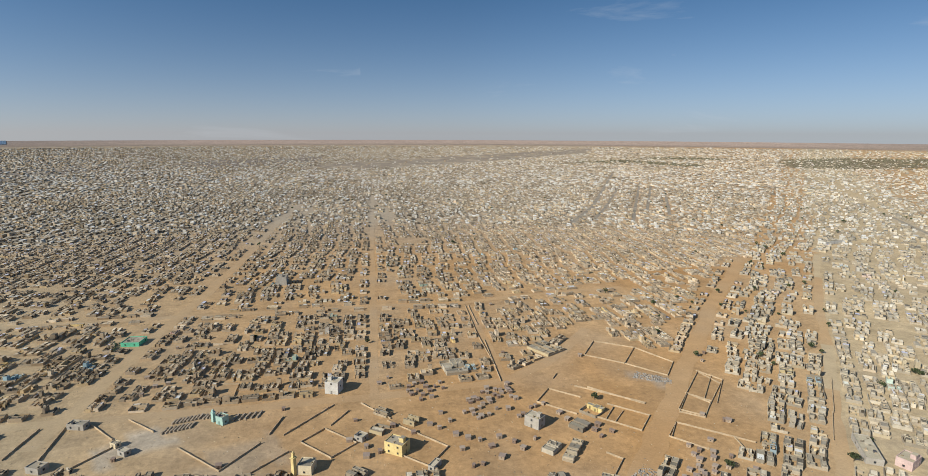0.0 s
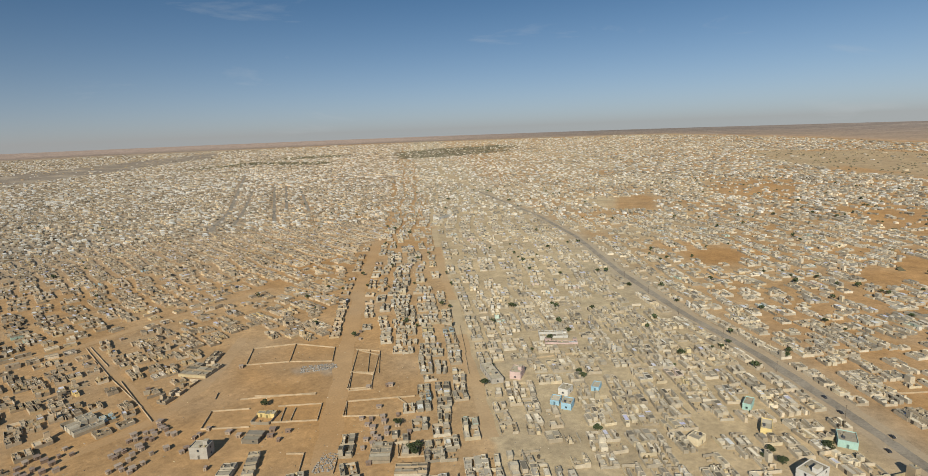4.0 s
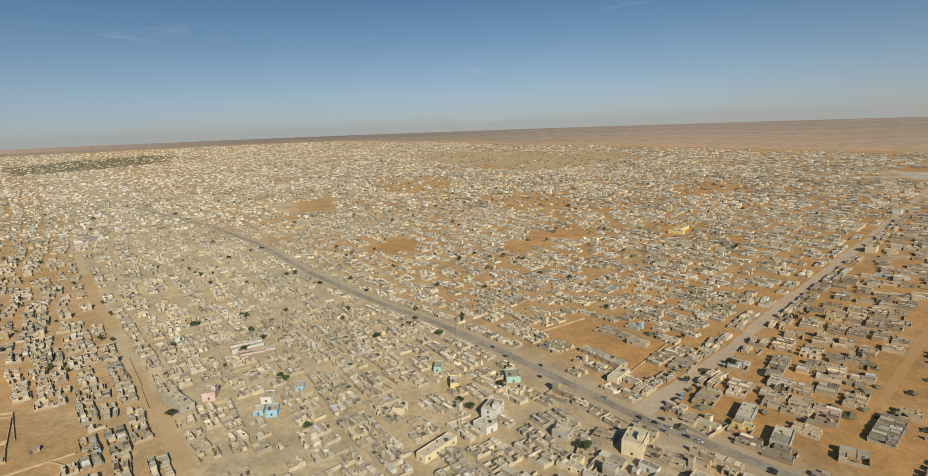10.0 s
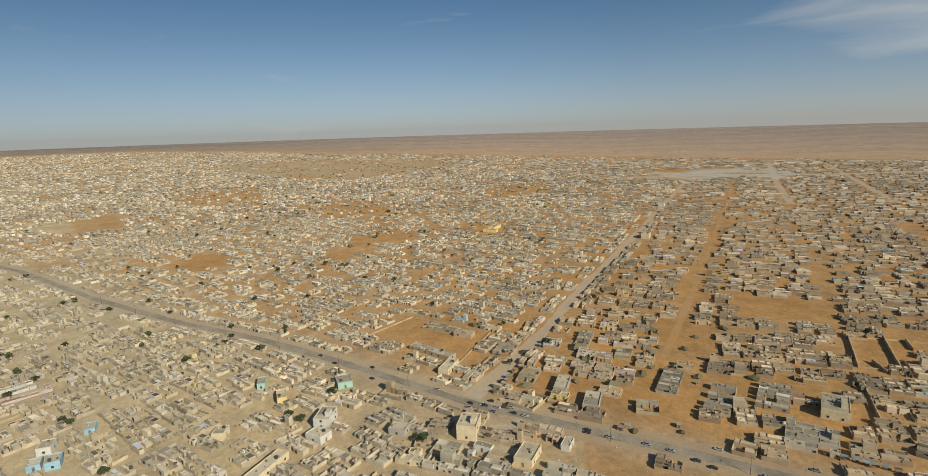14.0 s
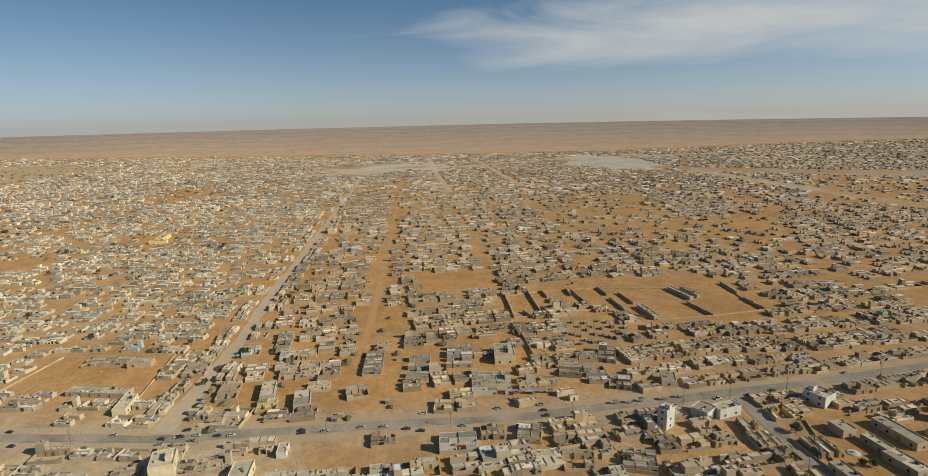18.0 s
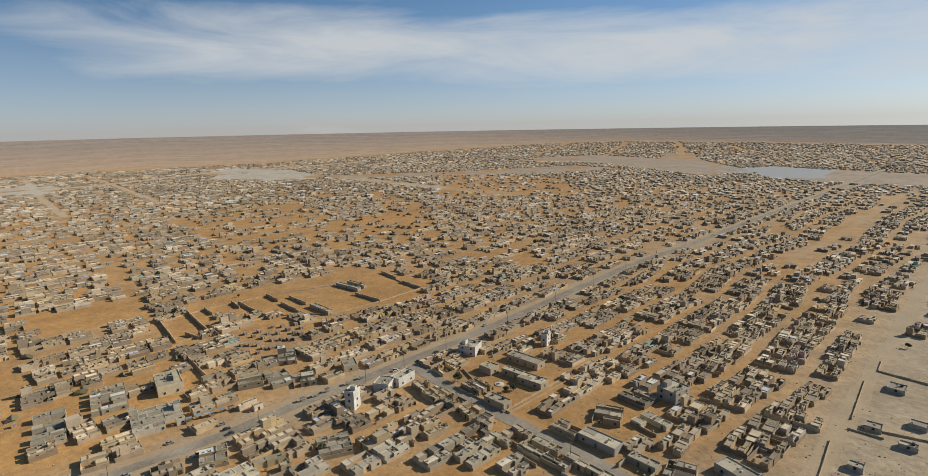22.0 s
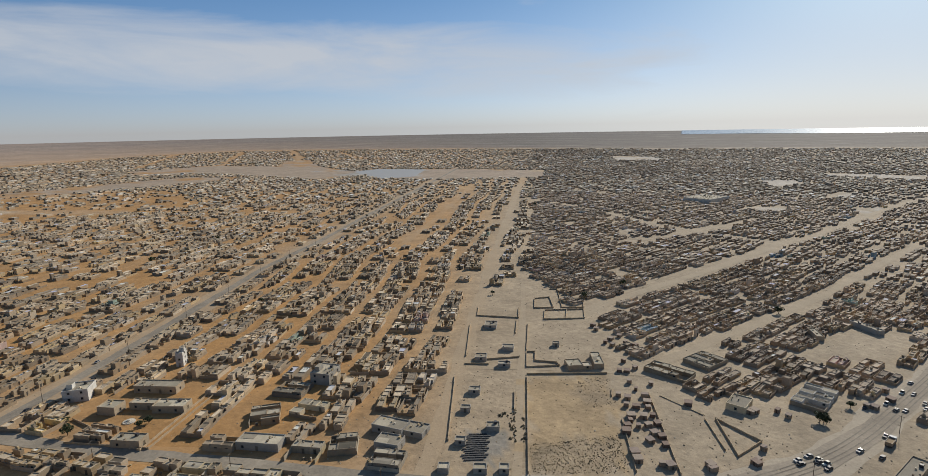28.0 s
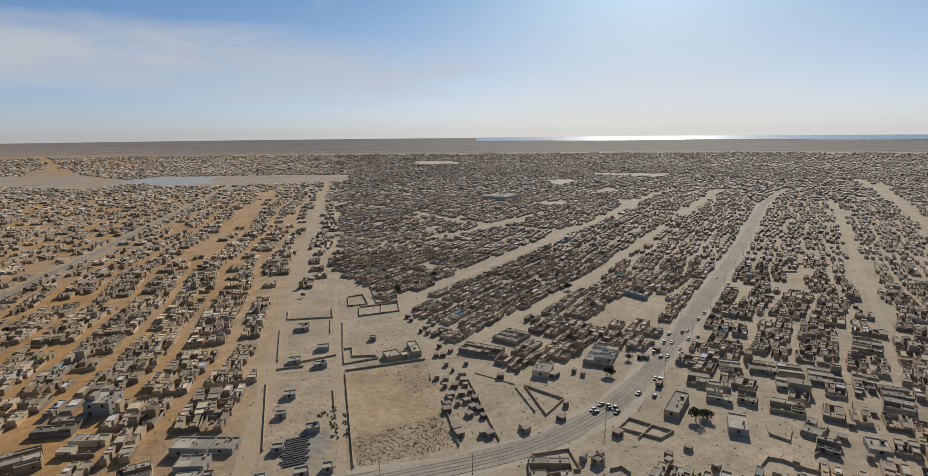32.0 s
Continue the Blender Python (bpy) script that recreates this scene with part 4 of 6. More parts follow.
compound(4.5, 289.0, 125, 8.3, 8.2)
house(-5.7, 282.2, 129, 5.8, 5.4, 3.0, "grey", 1)
house(30.7, 249.1, 128, 3.4, 7.7, 3.0, "grey", 1)
house(-163.4, 321.8, 105, 10.0, 5.5, 3.5, "grey", 1)
house(-163.3, 280.4, 112, 7.7, 5.9, 3.5, "grey", 1)
house(-134.6, 297.2, 122, 4.2, 3.2, 3.0, "cream", 1)
house(-127.0, 288.5, 124, 5.5, 3.8, 3.0, "grey", 1)
compound(-7.7, 248.9, 132, 8.5, 7.1)
compound(131.3, 288.5, 144, 10.7, 11.4, "yellow")
house(92.4, 279.7, 139, 9.4, 7.3, 6.5, "grey", 2)
compound(117.1, 273.0, 142, 9.4, 8.9)
compound(104.1, 249.7, 129, 5.7, 19.2)
compound(93.7, 254.2, 139, 6.8, 9.9)
compound(134.7, 386.7, 150, 21.7, 18.6)
compound(337.9, 229.2, 140, 21.6, 12.6, "white")
compound(330.9, 217.3, 143, 23.8, 11.8, "pink")
house(267.2, 209.5, 157, 7.3, 11.0, 5.0, "pink", 2)
house(257.0, 223.1, 31, 25.3, 7.9, 3.5, "grey", 1)
house(253.1, 161.8, 161, 5.9, 8.2, 4.0, "blue", 1)
house(253.1, 170.0, 159, 5.4, 7.4, 3.0, "blue", 1)
house(267.1, 172.3, 170, 6.2, 8.3, 4.0, "white", 1)
house(283.2, 160.4, 163, 4.6, 8.3, 3.0, "blue", 1)
house(316.5, 83.0, 174, 4.5, 9.7, 4.0, "turquoise", 1)
house(296.4, 68.4, 167, 5.2, 11.2, 4.0, "yellow", 1)
house(263.2, 91.9, 7, 5.9, 7.8, 4.0, "cream", 1)
house(308.3, 35.2, 166, 8.4, 10.9, 4.0, "turquoise", 1)
house(266.1, 41.6, 15, 8.1, 12.7, 5.6, "white", 2)
house(241.1, -28.6, 21, 9.5, 12.5, 7.6, "cream", 2)
house(342.7, -20.1, 47, 34.5, 7.7, 3.0, "tan", 1)
compound(384.7, -30.5, 41, 27.4, 9.3, "tan")
house(368.2, -45.2, 32, 13.5, 6.8, 3.5, "tan", 1)
house(315.3, -27.6, 31, 6.4, 16.6, 4.0, "cream", 1)
house(229.0, 63.4, 31, 5.9, 22.0, 4.0, "cream", 1)
house(139.6, -251.5, 54, 7.5, 10.5, 4.0, "cream", 1)
house(187.8, -313.1, 57, 3.9, 9.3, 3.0, "tan", 1)
house(118.5, -211.3, 93, 4.9, 6.4, 10.0, "white", 3)
house(110.9, -232.4, 90, 8.2, 9.1, 5.0, "white", 1)
house(104.3, -241.6, 112, 5.9, 12.5, 5.0, "white", 1)
house(78.5, -285.8, 100, 10.7, 9.9, 6.0, "white", 2)
house(36.1, -306.1, 104, 3.7, 6.8, 8.0, "white", 3)
house(44.5, -277.2, 119, 21.5, 7.0, 3.8, "tan", 1)
house(62.3, -262.9, 121, 8.5, 7.0, 4.0, "tan", 1)
house(48.8, -260.5, 118, 12.1, 4.6, 3.5, "tan", 1)
house(37.4, -253.0, 116, 14.6, 7.4, 3.5, "tan", 1)
house(51.1, -228.5, 120, 12.5, 5.9, 3.5, "tan", 1)
house(-162.6, -208.9, 27, 15.1, 4.9, 2.9, "tan", 1)
house(-148.9, -209.8, 18, 8.0, 7.7, 2.9, "tan", 1)
house(-154.0, -206.1, 21, 5.0, 4.3, 2.4, "tan", 1)
house(-144.7, -85.2, 6, 3.2, 3.6, 2.5, "tan", 1)
house(-201.7, -84.1, 167, 5.7, 19.7, 2.9, "tan", 1)
compound(-220.9, -39.0, 175, 6.6, 12.2)
compound(-212.5, -184.5, 169, 14.1, 16.9)
compound(-186.8, -182.7, 161, 21.2, 11.5)
compound(-19.0, -223.5, 129, 13.5, 12.3)
house(-47.0, -193.0, 136, 13.9, 7.8, 3.5, "grey", 1)
house(-55.7, -186.6, 135, 9.2, 7.9, 2.5, "grey", 1)
house(-43.0, -181.4, 131, 10.1, 7.4, 3.5, "grey", 1)
compound(-14.4, -246.6, 127, 14.5, 12.6)
house(-30.9, -252.4, 129, 10.2, 11.9, 6.0, "grey", 2)
compound(237.2, -7.6, 14, 10.1, 10.3)
house(256.6, -97.0, 28, 8.2, 15.9, 3.5, "grey", 1)
house(278.7, -88.0, 28, 7.2, 17.0, 3.5, "grey", 1)
compound(223.4, -31.2, 34, 8.6, 10.4, "white")
house(215.6, -51.0, 34, 8.3, 13.7, 4.0, "cream", 1)
compound(264.2, -66.0, 48, 10.8, 16.8, "cream")
compound(155.9, -159.7, 51, 10.8, 11.8)
compound(183.0, -223.2, 51, 12.3, 12.0)
compound(181.5, -255.8, 59, 10.0, 18.7)
compound(155.7, -230.9, 53, 10.9, 12.0)
compound(129.0, -159.5, 42, 12.3, 11.5)
compound(111.2, -177.7, 54, 13.7, 13.6, "tan")
compound(-0.4, -226.5, 101, 12.2, 13.9)
compound(-26.5, -188.8, 108, 10.7, 11.4)
house(3.0, -204.0, 122, 17.7, 7.1, 3.5, "grey", 1)
compound(335.9, -67.7, 33, 12.3, 16.2, "tan")
compound(288.7, 5.8, 32, 14.3, 10.0)
house(251.1, 43.5, 38, 9.7, 7.7, 4.0, "white", 1)
house(249.0, 4.8, 24, 8.4, 7.0, 4.0, "grey", 1)
compound(170.7, -230.0, 41, 11.6, 17.9)
house(-183.1, 454.8, 96, 13.7, 13.7, 3.5, "green", 1)
compound(152.6, 185.2, 140, 15.5, 7.0)
compound(58.9, 364.7, 86, 15.6, 21.1)
compound(152.6, 208.0, 138, 10.6, 15.3)

# ---- yard walls ----
yard_wall((-179, -93), (-182, -76), (-174, -77), (-170, -92), (-179, -93))
yard_wall((-181, -84), (-169, -83))
yard_wall((-212, -53), (-206, -50), (-206, -43), (-215, -45))
yard_wall((-181, -45), (-189, -45), (-191, -41), (-191, -34), (-193, -27))
yard_wall((-144, -80), (-148, -78), (-147, -74))
yard_wall((-259, -35), (-241, -31))
yard_wall((-167, 285), (-171, 328))
yard_wall((-161, 327), (-139, 304))
yard_wall((-135, 297), (-151, 275))
yard_wall((-186, 293), (-184, 323))
yard_wall((-139, 326), (-120, 309))
yard_wall((-102, 290), (-75, 264), (-59, 287))
yard_wall((-56, 295), (-51, 314))
yard_wall((-48, 293), (-22, 324))
yard_wall((-38, 284), (-26, 296), (-8, 278), (-21, 266), (-38, 284))
yard_wall((-60, 259), (-43, 276))
yard_wall((-23, 299), (-13, 315))
yard_wall((9, 299), (40, 266), (28, 250), (11, 266))
yard_wall((-6, 323), (11, 301))
yard_wall((-104, 342), (-105, 367), (-86, 364), (-85, 339), (-104, 342))
yard_wall((178, 396), (204, 378), (219, 347), (203, 327), (183, 351), (160, 371), (178, 396))
yard_wall((204, 378), (183, 351))
yard_wall((133, 323), (151, 308), (168, 293))
yard_wall((121, 287), (102, 306), (115, 322), (131, 307))
yard_wall((144, 296), (163, 278), (150, 263), (125, 288))
yard_wall((146, 291), (136, 279))
yard_wall((150, 286), (140, 275))
yard_wall((121, 246), (127, 239), (116, 226))
yard_wall((127, 213), (145, 232))
yard_wall((184, 282), (227, 329), (231, 309), (195, 272), (184, 282))
yard_wall((200, 301), (210, 288))
yard_wall((176, 239), (162, 255), (174, 268), (205, 241))
yard_wall((156, 199), (167, 208), (175, 198), (166, 189), (156, 199))
yard_wall((93, 506), (89, 427), (89, 361))
yard_wall((326, 243), (297, 216), (328, 194))
yard_wall((416, -11), (371, -65), (321, -34))
yard_wall((382, 25), (416, -11))
for line in (((306, -294), (265, -263)), ((301, -315), (254, -281)), ((269, -276), (255, -272)), ((292, -323), (278, -314)), ((282, -341), (268, -331)), ((276, -341), (236, -317)), ((265, -362), (248, -351)),
             ((242, -346), (214, -328)), ((245, -362), (222, -348)), ((195, -378), (169, -365)), ((200, -444), (179, -427)), ((170, -417), (149, -403)), ((258, -256), (208, -222)), ((319, -263), (277, -232))):
    yard_wall(*line, high=2.4, thick=0.5)
yard_wall((306, -294), (292, -323), (265, -362), (224, -400))
yard_wall((265, -263), (254, -281), (236, -317), (214, -328), (192, -331), (169, -365), (149, -403), (170, -417), (200, -444))
house(203.5, -338, 121, 26, 4.5, 3.0, "tan", 1, "long low sand-coloured shed in a walled field", False)
house(209, -394, 115, 28, 3.5, 3.0, "grey", 1, "long low grey shed in a walled field", False)
house(205, -402, 118, 23, 3, 3.0, "tan", 1, "long low sand-coloured shed in a walled field", False)
yard_wall((77, -262), (47, -221))
yard_wall((47, -221), (23, -261))
yard_wall((76, -241), (44, -221), (16, -266))
yard_wall((-132, -104), (-144, -97), (-137, -87), (-125, -94), (-132, -104))
yard_wall((-221, -30), (-202, -34))
yard_wall((-497, -141), (-522, -105))
yard_wall((-467, -129), (-478, -117))
yard_wall((256, 190), (215, 149))
yard_wall((312, 304), (274, 262))
yard_wall((274, 263), (249, 236))
yard_wall((-106, -240), (-130, -233))
yard_wall((-122, -211), (-83, -143))
yard_wall((-123, -213), (-140, -205), (-159, -196))
yard_wall((-137, -158), (-118, -127))
yard_wall((-151, -182), (-146, -176))
yard_wall((-163, -171), (-131, -119))
yard_wall((-168, -143), (-157, -123), high=0.8)
yard_wall((-172, -141), (-174, -121), (-158, -118), (-172, -141))
yard_wall((-166, -167), (-170, -146), high=0.4)
yard_wall((-127, -290), (-105, -247))
yard_wall((-100, -238), (-111, -232))
yard_wall((-157, -284), (-145, -264))
yard_wall((-160, -275), (-138, -239))
yard_wall((-137, -237), (-141, -235), (-135, -225), (-144, -218), (-143, -214), (-127, -220), (-137, -237))
yard_wall((-183, -292), (-207, -282), (-197, -267), (-173, -277), (-183, -292))
yard_wall((-197, -287), (-186, -272))
yard_wall((-190, -317), (-201, -315), (-191, -294), (-179, -299), (-190, -317))
yard_wall((-212, -332), (-217, -329), (-197, -293))
yard_wall((-207, -308), (-221, -301), (-209, -285), (-196, -292))
yard_wall((-146, -318), (-138, -303), (-160, -287), (-169, -303))
yard_wall((-90, -227), (-65, -175))
yard_wall((-109, -200), (-100, -184))
yard_wall((96, 506), (94, 451))
yard_wall((87, 338), (92, 414))
yard_wall((141, 320), (167, 292))
yard_wall((123, 336), (128, 343))
yard_wall((157, 200), (165, 210), (176, 198))
yard_wall((163, 254), (174, 268), (197, 248), (193, 225))
yard_wall((183, 279), (201, 300), (208, 286), (194, 270), (183, 279))
yard_wall((233, 322), (208, 292))
yard_wall((227, 331), (236, 314), (212, 285))

# ---- huts, trees, cars ----
huts((-191, -138), (-200, -134), (-200, -129), (-170, -117), (-160, -112), (-166, -90), (-149, -87), (-162, -68), (-175, -67), (-170, -55), (-266, -34), (-251, -26), (-234, -30), (-217, -38), (-213, -20), (-215, -14), (-239, -118), (-252, -119), (-259, -125))
huts((-3, 273), (4, 267), (-3, 264), (33, 290), (38, 285), (-130, 283), (-76, 268), (-52, 323), (50, 246), (55, 247), (47, 262), (79, 257))
huts((6, 348), (12, 356), (-146, 437), (-149, 384), (-139, 369), (-132, 372), (-143, 357))
huts((60, 302), (65, 304), (68, 308), (73, 310), (74, 323), (80, 326), (80, 316), (83, 321), (88, 324), (88, 315), (66, 315), (61, 312), (62, 292), (69, 295), (75, 301), (90, 333), (82, 300), (90, 312))
huts((167, 244), (165, 236), (161, 226), (155, 224), (155, 218), (160, 219), (158, 212), (151, 213), (150, 207), (166, 220), (149, 219), (143, 206), (173, 231))
huts((118, 504), (100, 385), (105, 302), (125, 261), (133, 265), (182, 247), (194, 273), (205, 264))
huts((230, -277), (230, -285), (222, -282), (223, -290), (215, -288), (219, -300), (220, -268), (215, -269), (210, -270), (214, -281), (206, -279), (209, -290), (213, -302), (206, -297), (199, -293), (201, -281), (196, -282), (203, -259), (204, -266), (206, -307), (199, -302), (199, -267), (196, -270), (210, -258), (192, -283), (194, -292))
huts((265, -162), (230, -101), (231, -105), (226, -129))
huts((-143, -116), (-165, -90), (-170, -55), (-166, -70), (-192, -37), (-197, -30), (-221, -30), (-272, -51))
huts((-405, -63), (-376, -53))
huts((-162, -183), (-160, -176), (-149, -175), (-151, -171), (-159, -169), (-146, -166), (-149, -163), (-156, -164), (-153, -160), (-142, -158), (-146, -155), (-139, -155), (-150, -154), (-135, -152), (-139, -150), (-143, -149), (-147, -148), (-132, -149), (-141, -143), (-136, -140), (-142, -140), (-139, -135), (-125, -136), (-129, -126), (-123, -132), (-131, -124))
huts((-189, -138), (-237, -120), (-170, -117), (-162, -113))
huts((-193, -253), (-191, -247), (-189, -231), (-196, -232), (-183, -228), (-184, -223), (-193, -223), (-195, -217), (-175, -203), (-166, -195), (-169, -193), (-175, -194), (-170, -177), (-171, -155), (-144, -118))
huts((25, 340), (29, 344), (34, 345), (36, 338), (30, 333), (26, 329), (33, 327), (38, 332), (42, 337), (46, 343), (47, 334), (24, 334), (38, 323), (31, 321))
huts((5, 308), (-9, 302), (-12, 281), (12, 292), (23, 283), (41, 302), (45, 292), (46, 277), (52, 272), (58, 269), (63, 262), (69, 270), (76, 264), (88, 265), (66, 251))
huts((89, 292), (86, 290), (96, 299), (99, 300), (113, 282), (120, 277), (128, 273), (124, 268), (111, 290), (170, 239), (176, 236), (183, 231), (188, 219), (165, 231), (169, 224), (160, 222), (176, 223), (175, 212), (251, 358), (241, 345), (203, 265), (156, 370), (75, 329), (71, 324), (78, 319), (83, 325), (88, 328), (89, 321), (73, 314), (64, 316), (60, 315), (60, 297), (64, 294), (55, 300))
trees((41, 657), (243, 217), (-91, 446), (-1, 424))
trees((939, 749), (495, 245), (316, 84), (269, 62), (240, 135), (163, 194), (530, 388), (376, 296), (340, 343), (374, 429), (295, 180), (290, 174), (267, 231), (363, 140), (386, 127), (404, 122), (627, 110))
trees((525, 297), (355, 226), (569, 193), (622, 157), (492, 78), (545, 29))
trees((239, -3), (269, 54), (597, 412), (493, 324), (549, 472), (453, 423), (613, 265), (475, 189), (632, 142), (481, 63), (413, 85), (412, 238), (376, 300), (886, 883), (1181, 248), (1049, 198), (1007, 246), (1185, 49), (1183, 146))
trees((238, -6), (276, 61), (297, 41), (1480, 66), (1994, -198), (564, 190), (1253, 161), (615, -68), (980, 0), (957, -13))
trees((79, -260), (115, -174), (49, -241))
trees((-168, -340), (-11, -402))
trees((76, -248), (-209, -120), (-231, -123), (46, -244))
trees((-208, -121), (-209, -119), (-202, -73), (-201, -71), (-197, -74), (-312, -218), (-219, -314))
trees((164, 198), (168, 197), (176, 223), (139, 303))
cars((-175, -107), (-174, -105), (-181, -107), (-182, -101), (-180, -99), (-181, -103), (-220, -103), (-217, -99), (-204, -95), (-248, -111), (-245, -113), (-267, -118), (-257, -108), (-278, -114), (-286, -112), (-286, -121))
cars((230, -84), (224, -93), (215, -107), (208, -115), (183, -143), (251, -59), (255, -54), (166, -181))
cars((266, -32), (289, -1), (312, 19), (340, 43), (354, 53), (262, -47), (292, -55), (266, -41), (270, -45))
cars((232, -85), (193, -126), (165, -161), (162, -178), (267, -40), (259, -44), (199, -122), (205, -136), (290, -18), (270, -34), (328, 19), (261, -54))
cars((154, -191), (79, -330), (77, -305), (104, -267), (86, -296), (113, -253), (171, -184), (183, -166), (91, -283), (98, -281))
cars((-219, -101), (-236, -120), (-245, -113), (-201, -101), (-182, -104))
cars((-264, -121), (-278, -125), (-247, -118), (-327, -126), (-314, -124), (-417, -155), (-406, -142), (-290, -120), (-262, -111))


# ---- houses by district ----
def box_mesh(name, b, mat=None, rim=False):
    """One mesh of many turned boxes without undersides. b: columns x, y, foot, long, wide, high, turn, wall rgb, roof rgb."""
    b = np.asarray(b, float)
    n = len(b)
    ca, sa = np.cos(np.radians(b[:, 6])), np.sin(np.radians(b[:, 6]))
    q = np.array([(-0.5, -0.5), (0.5, -0.5), (0.5, 0.5), (-0.5, 0.5)])
    thin = np.minimum(b[:, 3], b[:, 4]) < 1.0

    def ring(inset, z):
        u, v = (b[:, 3:4] - 2 * inset[:, None]) * q[:, 0], (b[:, 4:5] - 2 * inset[:, None]) * q[:, 1]
        return np.stack([b[:, 0:1] + u * sa[:, None] + v * ca[:, None], b[:, 1:2] + u * ca[:, None] - v * sa[:, None], np.repeat((b[:, 2] + z)[:, None], 4, 1)], -1)

    zero = np.zeros(n)
    rings = [ring(zero, zero - 0.3), ring(zero, b[:, 5])]
    f = [(0, 4, 5, 1), (1, 5, 6, 2), (2, 6, 7, 3), (3, 7, 4, 0)]
    if rim:
        # a parapet round the sunk roof
        inset, sunk = np.where(thin, 0.02, 0.2), np.where(thin, 0.0, 0.28)
        rings += [ring(inset, b[:, 5]), ring(inset, b[:, 5] - sunk)]
        f += [(k + s, k + s + 4, (k + 1) % 4 + s + 4, (k + 1) % 4 + s) for s in (4, 8) for k in range(4)]
    top = 4 * len(rings) - 4
    f = np.array(f + [(top, top + 3, top + 2, top + 1)])
    verts = np.concatenate(rings, 1).reshape(-1, 3)
    faces = (np.arange(n)[:, None, None] * (top + 4) + f).reshape(-1, 4)
    me = bpy.data.meshes.new(name)
    me.vertices.add(len(verts))
    me.vertices.foreach_set("co", verts.ravel())
    me.loops.add(faces.size)
    me.loops.foreach_set("vertex_index", faces.ravel().astype(np.int32))
    me.polygons.add(len(faces))
    me.polygons.foreach_set("loop_start", np.arange(0, faces.size, 4, dtype=np.int32))
    me.update(calc_edges=True)
    me.shade_flat()
    tint = np.ones((n, len(f), 4))
    tint[:, :-1, :3], tint[:, -1, :3] = b[:, None, 7:10], b[:, 10:13]
    me.attributes.new("tint", "FLOAT_COLOR", "FACE").data.foreach_set("color", tint.ravel())
    me.materials.append(mat or MASONRY)
    return new(name, me)


def district_of(x, y):
    """0 north, 1 east, 2 south, 3 west."""
    h = heading(x, y)
    d = np.zeros(np.shape(x), int)
    d[(x - 100) * 0.755 - (y - 180) * 0.656 > 0] = 1
    d[((x - 277) * 0.577 + (y + 35) * 0.816 < 0) & (h > 60)] = 2
    ragged = 260 * (patches(x, y, 37.0, 4.0) - 0.5) * np.clip(np.hypot(x, y) / 1000 - 0.9, 0, 2)
    d[((x + 60) * 0.857 - (y + 110) * 0.515 < ragged) & (y < 0)] = 3
    d[(h > 262)] = 3
    return d


def eye_at(x, y):
    return np.interp(heading(x, y), HEADS, EYES)


GRIDS = [(2, 9.6, 8.2, 0.8), (42, 10.4, 8.8, 0.86), (32, 12, 10.5, 0.72), (76, 11, 8.6, 0.93)]


